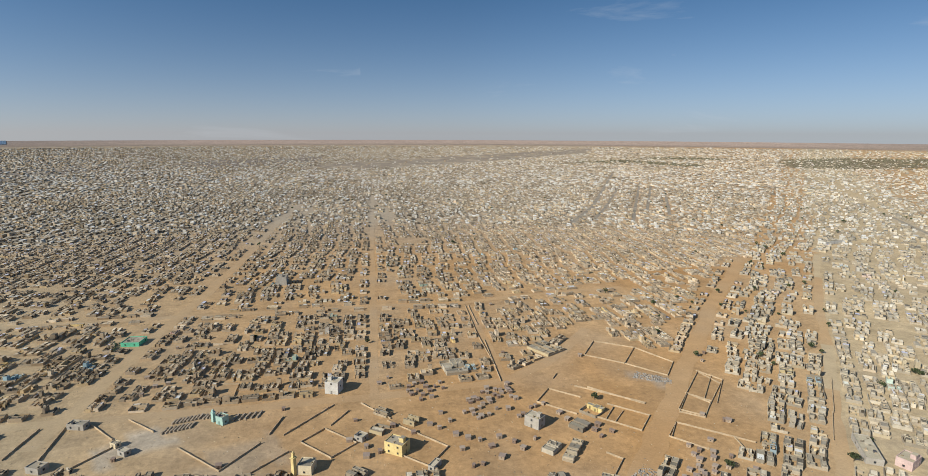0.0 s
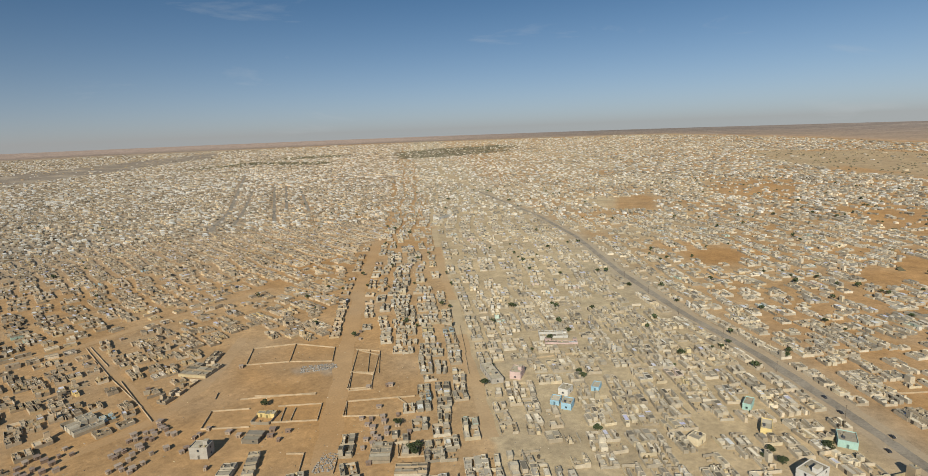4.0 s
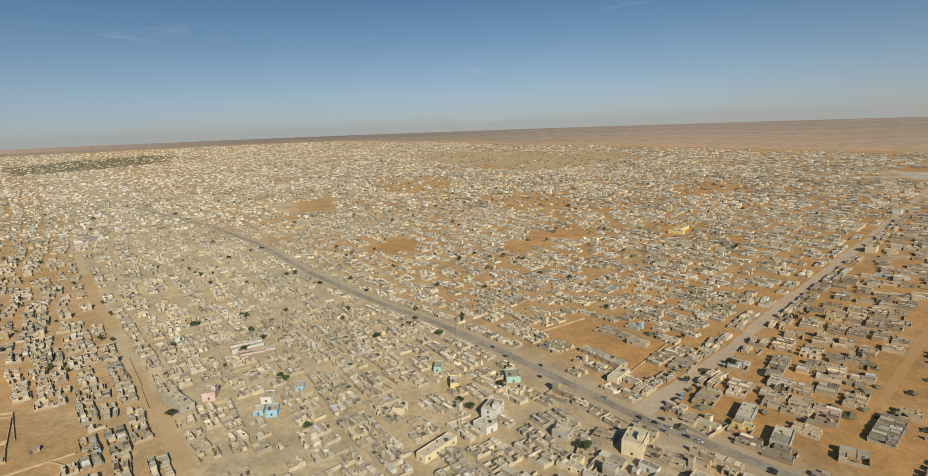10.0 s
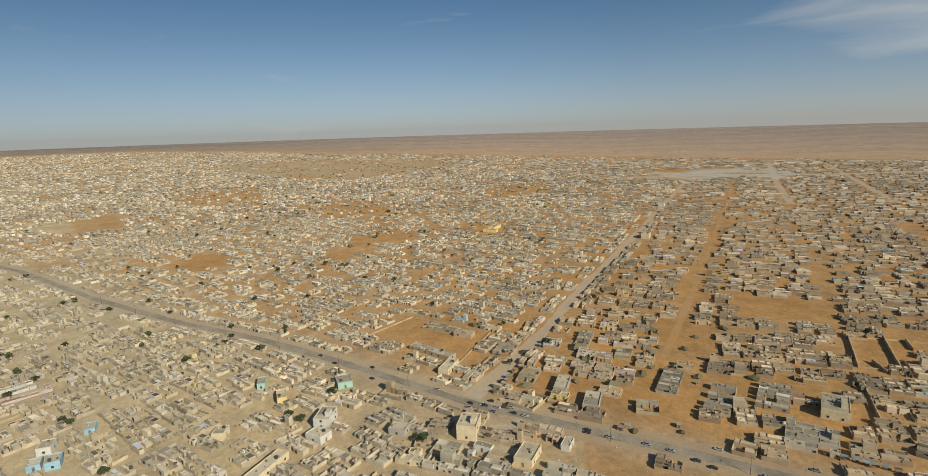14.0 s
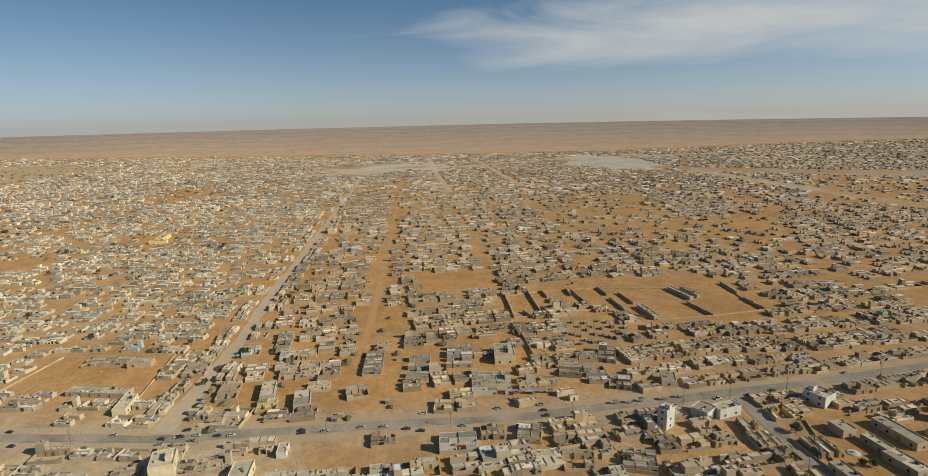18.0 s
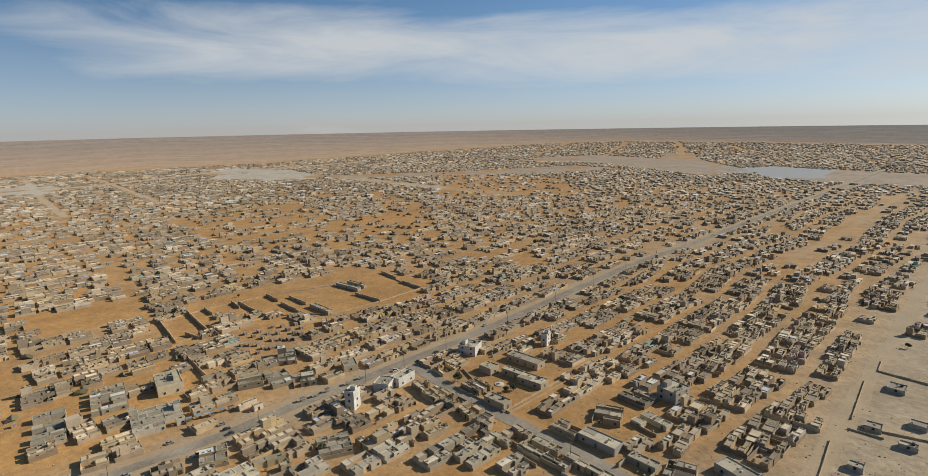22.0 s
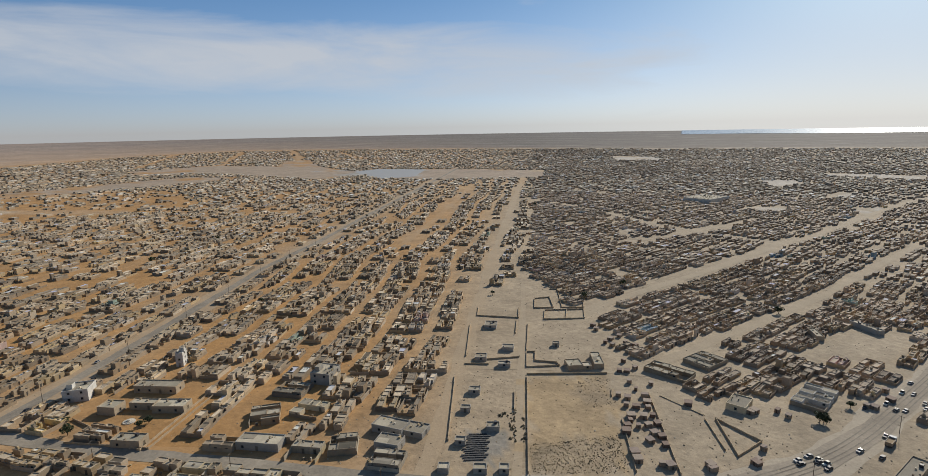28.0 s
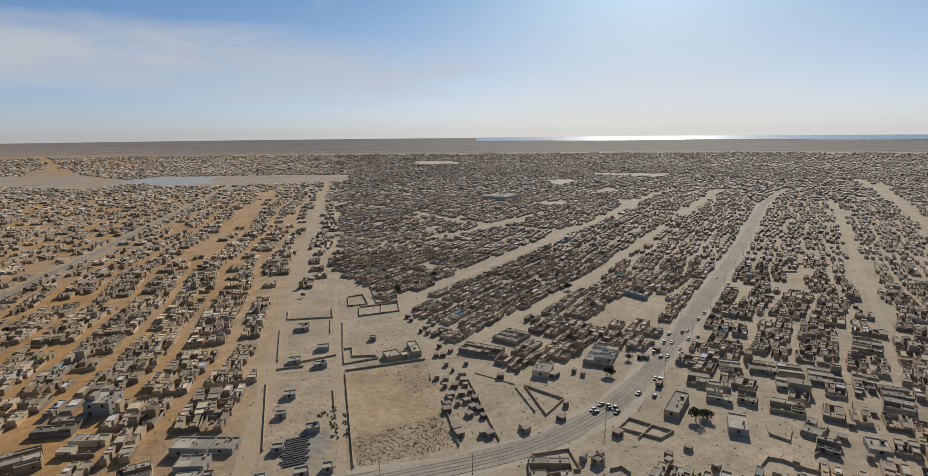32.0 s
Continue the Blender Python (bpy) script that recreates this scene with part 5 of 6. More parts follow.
def plots(d, near, far, scale=1.0):
    """Plot centres of a district between two distances: back-to-back rows with lanes, and a cross lane now and then."""
    turn, long, wide, full = GRIDS[d]
    long, wide = long * scale, wide * scale
    nu, nv = int(far / long) + 2, int(far / wide) + 2
    i, j = np.meshgrid(np.arange(-nu, nu), np.arange(-nv, nv), indexing="ij")
    i, j = i.ravel(), j.ravel()
    u, v = i * long + (i // 6) * 4.5, j * wide + (j // 2) * (3.5 if (far < 1000 and d < 2) or d == 3 else 6.8)
    ca, sa = math.cos(radians(turn)), math.sin(radians(turn))
    # rows that wander a little, shifted from block to block
    u, v = u + 4.0 * np.sin((j // 2) * 2.3), v + (0.8 if d == 2 else 4.0) * np.sin((i // 6) * 1.9 + d)
    u, v = u + 5 * np.sin(v / 61 + d) + 2.5 * np.sin(v / 23 + u / 140), v + 5 * np.sin(u / 57 + 2 * d) + 2 * np.sin(u / 21 - v / 120)
    u, v = u + np.random.uniform(-1.4, 1.4, len(u)), v + np.random.uniform(-0.8, 0.8, len(u))
    x, y = u * sa + v * ca, u * ca - v * sa
    r, h = np.hypot(x, y), heading(x, y)
    ok = (r > np.maximum(near, 1.38 * eye_at(x, y))) & (r < far) & (h > -40) & (h < 275) & (r < town_edge(x, y) + 120 * (patches(x, y, 60) - 0.5))
    x, y = x[ok], y[ok]
    ok = district_of(x, y) == d
    x, y = x[ok], y[ok]
    free = np.ones(len(x), bool)
    for name, (width, line) in WAYS.items():
        free &= off_line(x, y, line) > width / 2 + ((19.5 if name == "tarmac_main" else 13 if name == "tarmac_bend" else 15.5) if name in FRONTED and near < 1000 else 0.42 * wide if near >= 1000 else 0.5 * wide + 0.6)
    for ring in OPEN:
        free &= ~inside(x, y, ring)
    for kind, ring in FAR:
        free &= ~inside(x, y, ring) | (np.random.uniform(0, 1, len(x)) < {"sparse": 0.35, "dusk": 0.5, "grove": 0.3, "valley": 0.08, "plain": 0.03}.get(kind, 0))
    thin = patches(x, y, 45.0, 0.7)
    # the south is packed along the tarmac road, loose behind it and packed again far out
    r, h = np.hypot(x, y), heading(x, y)
    if d == 2:
        full = np.interp(r, [330, 430, 1100, 1500], [0.97, 0.8, 0.74, 0.97])
        thin = thin * np.interp(r, [330, 430, 1100, 1500], [0.5, 1, 1, 0.5])
    if d == 1:
        full = np.where((x - 302) * 0.753 - (y + 2) * 0.658 > 40, 0.66, full)
    if d == 0:
        full = np.interp(r, [380, 480, 650, 950], [full, 0.7, 0.74, 0.97])
        thin = thin * np.interp(r, [600, 950], [1, 0.45])
    free &= np.random.uniform(0, 1, len(x)) < full * np.clip(1.45 - (0.4 if near < 500 and d == 3 else 0.6 if near < 500 else 0.8 if d == 3 else 0.85) * thin, 0.35, 1.1)
    if near < 900:
        for sx, sy, st, sl, sw in STANDING:
            cs, sn = math.cos(radians(st)), math.sin(radians(st))
            du, dv = (x - sx) * sn + (y - sy) * cs, (x - sx) * cs - (y - sy) * sn
            free &= (np.abs(du) > sl / 2 + 0.46 * wide) | (np.abs(dv) > sw / 2 + 0.46 * wide)
    return x[free], y[free], turn, long, wide


FRONTED = ["tarmac_main", "tarmac_side", "tarmac_bend", "dirt_west", "dirt_cross", "dirt_edge", "lane_north", "lane_short", "avenue", "lane_east", "dirt_south"]


def frontage(near, far):
    """Plots in a row along both sides of the ways: x, y, turn."""
    out = []
    for name in FRONTED:
        width, line = WAYS[name]
        for (x0, y0), (x1, y1) in zip(line, line[1:]):
            run = math.hypot(x1 - x0, y1 - y0)
            dx, dy = (x1 - x0) / run, (y1 - y0) / run
            for side in (-1, 1):
                gap = dice.uniform(4, 7)
                while gap < run - 3:
                    away = width / 2 + (9.6 if name == "tarmac_main" else 7.4 if name == "tarmac_bend" else 5.8) + dice.uniform(-0.6, 1.2)
                    out.append((x0 + dx * gap + side * dy * away, y0 + dy * gap - side * dx * away, math.degrees(math.atan2(dx, dy)) % 180, name))
                    gap += dice.uniform(10.8, 12.5) + (6 if dice.random() < 0.12 else 0)
    x, y = np.array([q[0] for q in out]), np.array([q[1] for q in out])
    r = np.hypot(x, y)
    free = (r > np.maximum(near, 1.38 * eye_at(x, y))) & (r < far)
    for name, (width, line) in WAYS.items():
        own = np.array([q[3] == name for q in out])
        free &= off_line(x, y, line) > width / 2 + np.where(own, 4.5, 6.0)
    for ring in OPEN:
        free &= ~inside(x, y, ring)
    for sx, sy, st, sl, sw in STANDING:
        cs, sn = math.cos(radians(st)), math.sin(radians(st))
        du, dv = (x - sx) * sn + (y - sy) * cs, (x - sx) * cs - (y - sy) * sn
        free &= (np.abs(du) > sl / 2 + 5) | (np.abs(dv) > sw / 2 + 5)
    kept = []
    for k in np.nonzero(free)[0]:
        if dice.random() < 0.93 and all(math.hypot(x[k] - x[m], y[k] - y[m]) > 9.5 for m in kept):
            kept.append(k)
    return x[kept], y[kept], np.array([out[k][2] for k in kept])


PALE_SHARE = [0.05, 0.14, 0.08, 0.06]
ROOF_LIGHT = [0.97, 1.08, 1.12, 0.87]
WALL_LIGHT = [0.95, 1.0, 0.97, 1.08]
# brown of shaded walls put into south and west tints, lime-grey in the east
WALL_TONE = [(1.0, 0.93, 0.86), (1, 0.99, 0.97), (0.97, 0.895, 0.835), (1.04, 0.95, 0.92)]
FILLED = [0.66, 0.64, 0.76, 0.86]
# the western houses are lower
TALL = [0.76, 0.82, 0.98, 0.84]
# some plots are still bare sand
BARE_PLOTS = [0.0, 0.03, 0.05, 0.03]
# and the northern rooms smaller
GRAIN = [0.68, 0.76, 0.78, 0.88]
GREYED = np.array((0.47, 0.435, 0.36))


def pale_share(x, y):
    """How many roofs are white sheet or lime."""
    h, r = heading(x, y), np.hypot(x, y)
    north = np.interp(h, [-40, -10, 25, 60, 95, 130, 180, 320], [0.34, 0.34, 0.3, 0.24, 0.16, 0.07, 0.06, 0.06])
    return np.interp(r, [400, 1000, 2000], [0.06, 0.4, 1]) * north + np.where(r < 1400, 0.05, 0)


def haze_gain(x, y, d):
    """Lightens the houses of the eastern quarter, the haze there put into their colour."""
    return np.interp(heading(x, y), [68, 85, 130, 145], [1, 1.11, 1.14, 1]) if d == 1 else np.ones(np.shape(x))


def fill_rooms(d, near, where):
    """Rooms, yard walls and goods of each plot, row by row for box_mesh."""
    x, y, turn, long, wide = where
    rng = random.Random(31 * d + int(near))
    turn = turn + np.zeros(len(x))
    lime, feet, pale = lime_and_haze(x, y), land(x, y), pale_share(x, y)
    tone = (0.72 + 0.28 * patches(x, y, 47.0, 6.0) + 0.28 * patches(x, y, 15.0, 2.0)) * haze_gain(x, y, d)
    grey, cast = GREYED.tolist(), WALL_TONE[d]
    out = []
    for k in range(len(x)):
        if rng.random() < BARE_PLOTS[d]:
            continue
        size = rng.uniform(0.74, 1.06)
        rooms, walls, goods = plot_plan(long * size, wide * rng.uniform(0.72, 1.03), FILLED[d], rng, TALL[d], GRAIN[d])
        angle = turn[k] + rng.uniform(-5, 5)
        sa, ca = math.sin(radians(angle)), math.cos(radians(angle))
        m, t = lime[k], tone[k]
        own = rng.choice(PAINTS[:3] * 5 + PAINTS) if rng.random() < PALE_SHARE[d] else shade(rng.choice(WALLS), rng.uniform(0.82, 1.15))

        slab, slab_tone = rng.choice(ROOFS), rng.uniform(0.62, 1.15) if d == 3 else rng.uniform(0.5, 1.38)

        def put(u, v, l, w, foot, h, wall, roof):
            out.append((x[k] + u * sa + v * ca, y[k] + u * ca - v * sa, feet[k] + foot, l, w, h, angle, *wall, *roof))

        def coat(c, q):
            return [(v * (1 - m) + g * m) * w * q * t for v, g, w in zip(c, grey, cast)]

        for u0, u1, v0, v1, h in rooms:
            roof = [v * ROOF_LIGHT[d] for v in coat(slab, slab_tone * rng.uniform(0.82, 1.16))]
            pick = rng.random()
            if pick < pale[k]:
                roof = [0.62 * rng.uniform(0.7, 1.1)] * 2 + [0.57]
            elif pick > 0.87:
                roof = [v * 0.42 for v in roof]
            u, v = (u0 + u1) / 2, (v0 + v1) / 2
            put(u, v, u1 - u0, v1 - v0, 0, h, coat(own, rng.uniform(0.78, 1.1)), roof)
            # dark slabs laid on the roofs, shade of open wells put into their colour
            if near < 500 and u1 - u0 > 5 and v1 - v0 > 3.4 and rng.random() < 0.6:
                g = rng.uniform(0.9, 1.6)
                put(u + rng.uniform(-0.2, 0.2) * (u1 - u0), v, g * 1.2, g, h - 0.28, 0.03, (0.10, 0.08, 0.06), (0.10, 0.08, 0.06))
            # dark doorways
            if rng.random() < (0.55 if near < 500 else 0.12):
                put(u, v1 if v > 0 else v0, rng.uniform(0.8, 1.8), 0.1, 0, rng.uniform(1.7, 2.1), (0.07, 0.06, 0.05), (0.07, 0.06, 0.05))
            # tanks, stair huts and goods on the roof
            if rng.random() < (0.35 if near < 500 else 0.1):
                c = shade(rng.choice(WALLS), rng.uniform(0.25, 1.3))
                put(u + rng.uniform(-0.8, 0.8), v + rng.uniform(-0.6, 0.6), rng.uniform(0.4, 1.6), rng.uniform(0.4, 1.3), h - 0.3, 0.35 + rng.uniform(0.2, 1.1) ** 2, c, c)
        for u0, u1, v0, v1, h in walls if near < 500 else [] if d == 3 else walls[-3:]:
            c = coat(rng.choice(WALLS), rng.uniform(0.7, 1.08))
            put((u0 + u1) / 2, (v0 + v1) / 2, u1 - u0, v1 - v0, 0, h, c, c)
        for u, v, g, h in goods if near < 500 else goods[:1]:
            c = shade(rng.choice(WALLS), rng.uniform(0.3, 1.1))
            put(u, v, 2 * g, 1.4 * g, 0, h, c, c)
    return np.array(out)


def fill_far(d, near, far, scale):
    """Simple blocks for the quarters far off, ever sparser in detail."""
    x, y, turn, long, wide = plots(d, near, far, scale)
    n = len(x)
    rnd = np.random.uniform
    out = []
    lime, pale = lime_and_haze(x, y)[:, None], pale_share(x, y)
    tone = (0.62 + 0.4 * patches(x, y, 83.0, 6.0) + 0.36 * patches(x, y, 17.0, 2.0))[:, None] * haze_gain(x, y, d)[:, None]
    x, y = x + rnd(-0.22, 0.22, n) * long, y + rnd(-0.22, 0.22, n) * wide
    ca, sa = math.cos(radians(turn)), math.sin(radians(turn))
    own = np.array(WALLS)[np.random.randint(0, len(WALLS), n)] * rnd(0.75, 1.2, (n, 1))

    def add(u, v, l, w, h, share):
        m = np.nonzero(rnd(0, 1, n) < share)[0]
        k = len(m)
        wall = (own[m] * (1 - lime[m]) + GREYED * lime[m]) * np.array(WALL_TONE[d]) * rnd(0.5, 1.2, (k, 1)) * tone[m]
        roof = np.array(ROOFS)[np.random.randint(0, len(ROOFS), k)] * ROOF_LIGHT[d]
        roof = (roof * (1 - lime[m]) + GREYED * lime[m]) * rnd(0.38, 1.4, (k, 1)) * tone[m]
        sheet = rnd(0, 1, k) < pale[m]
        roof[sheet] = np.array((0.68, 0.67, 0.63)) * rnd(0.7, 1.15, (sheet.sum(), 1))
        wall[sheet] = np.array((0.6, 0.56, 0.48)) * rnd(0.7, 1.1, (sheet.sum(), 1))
        px, py = x[m] + u[m] * sa + v[m] * ca, y[m] + u[m] * ca - v[m] * sa
        out.append(np.c_[px, py, land(px, py), l[m], w[m], h[m], turn + rnd(-5, 5, k), wall, roof])

    s = np.sign(rnd(-1, 1, n))
    l, w = rnd(0.3, 1.12, n) * long, rnd(0.24, 0.66, n) * wide
    tall = np.where(rnd(0, 1, n) < (0.09 if d == 0 else 0.03), rnd(4, 6, n), rnd(2.2, 3.3, n))
    add((long - l) / 2 * np.sign(rnd(-1, 1, n)), (wide - w) / 2 * s, l, w, tall, 1.1)
    l, w = rnd(0.2, 0.75, n) * long, rnd(0.18, 0.42, n) * wide
    add((long - l) / 2 * np.sign(rnd(-1, 1, n)), -(wide - w) / 2 * s, l, w, rnd(1.5, 2.4, n), 0.62 if near < 1500 else 0.22)
    if near < 1500:
        add(rnd(-0.5, 0.5, n) * long, rnd(-0.5, 0.5, n) * wide, rnd(1.0, 3.0, n), rnd(1.0, 3.0, n), rnd(1.2, 2.4, n), 0.3)
    return np.concatenate(out)


# the plots nearest the camera's way, each a house of its own; the rest of the town joined
NEAR_HOUSES = 128
rows = frontage(100, 1000)
row_of = district_of(rows[0], rows[1])
row_far = np.hypot(rows[0], rows[1])
sites = []
for d in range(4):
    x, y, turn, long, wide = plots(d, 100, 500)
    m = (row_of == d) & (row_far < 500)
    sites.append((np.r_[x, rows[0][m]], np.r_[y, rows[1][m]], np.r_[turn + 0 * x, rows[2][m]], long, wide))
ranks = np.sort(np.concatenate([np.hypot(s[0], s[1]) / eye_at(s[0], s[1]) for s in sites]))
limit = ranks[NEAR_HOUSES]
for d, (x, y, turn, long, wide) in enumerate(sites):
    first = np.hypot(x, y) / eye_at(x, y) < limit
    for px, py, pt in zip(x[first].tolist(), y[first].tolist(), turn[first].tolist()):
        yard_house(px, py, pt, long, wide, PALE_SHARE[d], WALL_LIGHT[d], ROOF_LIGHT[d], FILLED[d], TALL[d], None, GRAIN[d])
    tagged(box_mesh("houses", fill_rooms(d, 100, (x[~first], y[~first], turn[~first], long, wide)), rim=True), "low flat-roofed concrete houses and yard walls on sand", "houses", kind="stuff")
    m = (row_of == d) & (row_far >= 500) & (np.sin(rows[0] * 12.9 + rows[1] * 7.1) < 0.55)
    if m.any():
        tagged(box_mesh("houses", fill_rooms(d, 501, (rows[0][m], rows[1][m], rows[2][m], long, wide))), "low flat-roofed concrete houses in rows along the roads", "houses", kind="stuff")
    tagged(box_mesh("houses", fill_rooms(d, 500, plots(d, 500, 1000))), "low flat-roofed concrete houses and yard walls on sand", "houses", kind="stuff")
    for near, far, scale in ((1000, 1800, 1.12), (1800, 4300, 1.75)):
        tagged(box_mesh("houses", fill_far(d, near, far, scale)), "low flat-roofed concrete houses and yard walls on sand", "houses", kind="stuff")


# ---- water ----
WATER = material("water", (0.10, 0.13, 0.15), rough=0.22, bump=0.35, bump_scale=0.15)
WATER.node_tree.nodes["Principled BSDF"].inputs["Specular IOR Level"].default_value = 0.5

SHALLOW = material("shallow_water", (0.30, 0.305, 0.30), rough=0.7, bump=0.1, bump_scale=0.2)


def sea(first, last, shore):
    heads, rings = np.radians(np.arange(first, last, 1.0)), np.linspace(shore, RIM + 5, 12)
    x, y = rings[:, None] * np.sin(heads), rings[:, None] * np.cos(heads)
    x += 60 * np.sin(heads * 17) * (rings[:, None] < shore + 50)
    n = len(heads)
    faces = [(k * n + j, k * n + j + 1, (k + 1) * n + j + 1, (k + 1) * n + j) for k in range(len(rings) - 1) for j in range(n - 1)]
    return mesh_object("water", np.c_[x.ravel(), y.ravel(), land(x, y).ravel() + 1.5].tolist(), faces, WATER)


tagged(sea(225, 301, 4150), "bright hazy sea along the skyline", "sea", kind="structure")
tagged(sea(316, 332, 4400), "blue hazy sea beyond the far northern quarters", "sea", kind="structure")
pond_ring = [ring for kind, ring in FAR if kind == "pond"][0]
tagged(mesh_object("pond", [(px, py, 0.12) for px, py in pond_ring], [tuple(range(len(pond_ring)))[::-1]], SHALLOW), "shallow grey-blue pond on bare sand", "pond", kind="structure")


# ---- scrub, litter and rubble, too many to count ----
SCRUB = material("scrub", attribute="tint", rough=0.9, grains=((3, 0.7, 1.2),))


def lumps(name, x, y, size, tints_, flat, label, category, mat):
    """Uneven eight-faced clods or bushes in one mesh."""
    n = len(x)
    rng = np.random.default_rng(len(name) + n)
    base = np.array([(1, 0, 0), (0, 1, 0), (-1, 0, 0), (0, -1, 0), (0, 0, 1), (0.6, 0.6, 0.55), (-0.6, 0.5, 0.6), (0.1, -0.7, 0.6)])
    v = base[None] * size[:, None, None] * rng.uniform(0.55, 1.25, (n, 8, 3))
    v[:, :, 2] *= flat
    v += np.stack([x, y, land(x, y) + 0.02], -1)[:, None]
    f = np.array([(0, 5, 4), (0, 1, 5), (1, 6, 5), (5, 6, 4), (1, 2, 6), (2, 3, 6), (6, 7, 4), (6, 3, 7), (3, 0, 7), (7, 0, 4)])
    faces = (np.arange(n)[:, None, None] * 8 + f).reshape(-1, 3)
    ob = mesh_object(name, v.reshape(-1, 3).tolist(), faces.tolist(), mat, np.repeat(tints_, len(f), 0))
    return tagged(ob, label, category, kind="stuff")


def strew(ring, count, rng):
    q = np.array(ring, float)
    x, y = rng.uniform(q[:, 0].min(), q[:, 0].max(), count * 4), rng.uniform(q[:, 1].min(), q[:, 1].max(), count * 4)
    m = inside(x, y, ring)
    return x[m][:count], y[m][:count]


rng = np.random.default_rng(5)
LOT = [(-122, -211), (-159, -194), (-136, -157), (-117, -127), (-83, -143)]
sets = [strew(LOT, 190, rng), strew([(-93, -159), (-107, -155), (-129, -149), (-116, -128), (-83, -142)], 1300, rng), strew([(-143, -198), (-158, -193), (-142, -170), (-132, -171), (-134, -183)], 170, rng),
        strew([(-95, -226), (-117, -214), (-80, -150), (-55, -160)], 120, rng), strew([(-128, -216), (-162, -277), (-193, -261), (-169, -217)], 150, rng),
        strew([(-188, -103), (-230, -60), (-300, -20), (-210, -10), (-120, -90)], 160, rng), strew([(-190, -140), (-180, -110), (-150, -120), (-160, -150)], 90, rng),
        strew([(177, 405), (235, 351), (195, 230), (110, 225)], 130, rng), strew([(-179, 279), (-206, 328), (60, 331), (131, 224)], 160, rng)]
bx, by = np.concatenate([s[0] for s in sets]), np.concatenate([s[1] for s in sets])
lumps("scrub", bx, by, 0.1 + 0.32 * rng.uniform(0, 1, len(bx)) ** 2, np.array((0.27, 0.205, 0.12)) * rng.uniform(0.6, 1.5, (len(bx), 1)), 0.8, "low dry thorn scrub on open sand", "scrub", SCRUB)
hedges = [strew([(-99, -187), (-102, -186), (-89, -163), (-87, -164)], 60, rng), strew([(-100, -178), (-102, -177), (-92, -160), (-90, -161)], 40, rng), strew([(-96, -185), (-92, -185), (-92, -181), (-96, -181)], 16, rng)]
bx, by = np.concatenate([s[0] for s in hedges]), np.concatenate([s[1] for s in hedges])
lumps("hedge_scrub", bx, by, rng.uniform(0.3, 0.75, len(bx)), np.array((0.13, 0.11, 0.065)) * rng.uniform(0.6, 1.4, (len(bx), 1)), 1.0, "dark thorn bushes along the edge of a lot", "bushes", SCRUB)
far_sets = [strew(ring, {"plain": 500, "grove": 2600, "sparse": 40}[kind], rng) for kind, ring in FAR if kind in ("plain", "grove", "sparse")]
bx, by = (np.concatenate([s[k] for s in far_sets]) for k in (0, 1))
bx, by = bx + rng.normal(0, 45, len(bx)), by + rng.normal(0, 45, len(by))
lumps("far_scrub", bx, by, rng.uniform(1.5, 5.0, len(bx)), np.array((0.11, 0.10, 0.06)) * rng.uniform(0.7, 1.5, (len(bx), 1)), 0.7, "distant dark groves and thorn bushes", "trees", SCRUB)
# dark round trees standing singly in the yards of the old town and beyond
def scattered_trees(zones):
    pick = random.Random(23)
    v, f = [], []
    for first, last, near, far, count in zones:
        for _ in range(count):
            a, r, size = radians(pick.uniform(first, last)), math.sqrt(pick.uniform(near * near, far * far)), pick.uniform(0.55, 1.25)
            x, y = r * math.sin(a), r * math.cos(a)
            z = float(land(x, y))
            n = len(v)
            lv, lf = leaf_cloud([(pick.uniform(-1, 1), pick.uniform(-1, 1), pick.uniform(2.6, 3.8), pick.uniform(1.2, 1.9)) for _ in range(3)], 64, 0.75, pick)
            limb((0, 0, -0.2), (0, 0, 2.8), 0.2, 0.12, lv, lf, 4)
            v += [(x + p[0] * size, y + p[1] * size, z + p[2] * size) for p in lv]
            f += [tuple(n + q for q in face) for face in lf]
    return tagged(mesh_object("yard_trees", v, f, LEAVES), "dark green round trees standing singly in walled yards", "trees", kind="stuff")


scattered_trees(((28, 112, 300, 700, 70), (25, 112, 700, 1700, 210), (-20, 28, 500, 1500, 40), (112, 185, 400, 1300, 45), (190, 262, 300, 1200, 30)))
# litter, stones and planks lying in the streets and yards
count = 9000
turn_of = np.radians(rng.uniform(-40, 262, count))
reach = np.interp(np.degrees(turn_of), HEADS, EYES) * (1.4 + 2.6 * rng.uniform(0, 1, count) ** 1.3)
tone = rng.choice(len(WALLS), count)
lumps("litter", reach * np.sin(turn_of), reach * np.cos(turn_of), rng.uniform(0.12, 0.6, count) ** 1.2, np.array(WALLS)[tone] * rng.choice((0.45, 0.65, 0.9, 1.2), (count, 1)), 0.6, "stones, litter and small heaps strewn on the sand", "litter", SCRUB)
# rubble heaps
sets = [strew([(184, 338), (204, 322), (198, 314), (178, 328)], 260, rng), strew([(128, 216), (140, 226), (134, 232), (120, 222)], 120, rng), strew([(224, 60), (234, 58), (232, 50), (222, 52)], 90, rng)]
bx, by = np.concatenate([s[0] for s in sets]), np.concatenate([s[1] for s in sets])
lumps("rubble", bx, by, rng.uniform(0.3, 0.9, len(bx)), np.array((0.27, 0.25, 0.22)) * rng.uniform(0.6, 1.2, (len(bx), 1)), 0.7, "grey broken-concrete rubble on sand", "rubble", SCRUB)


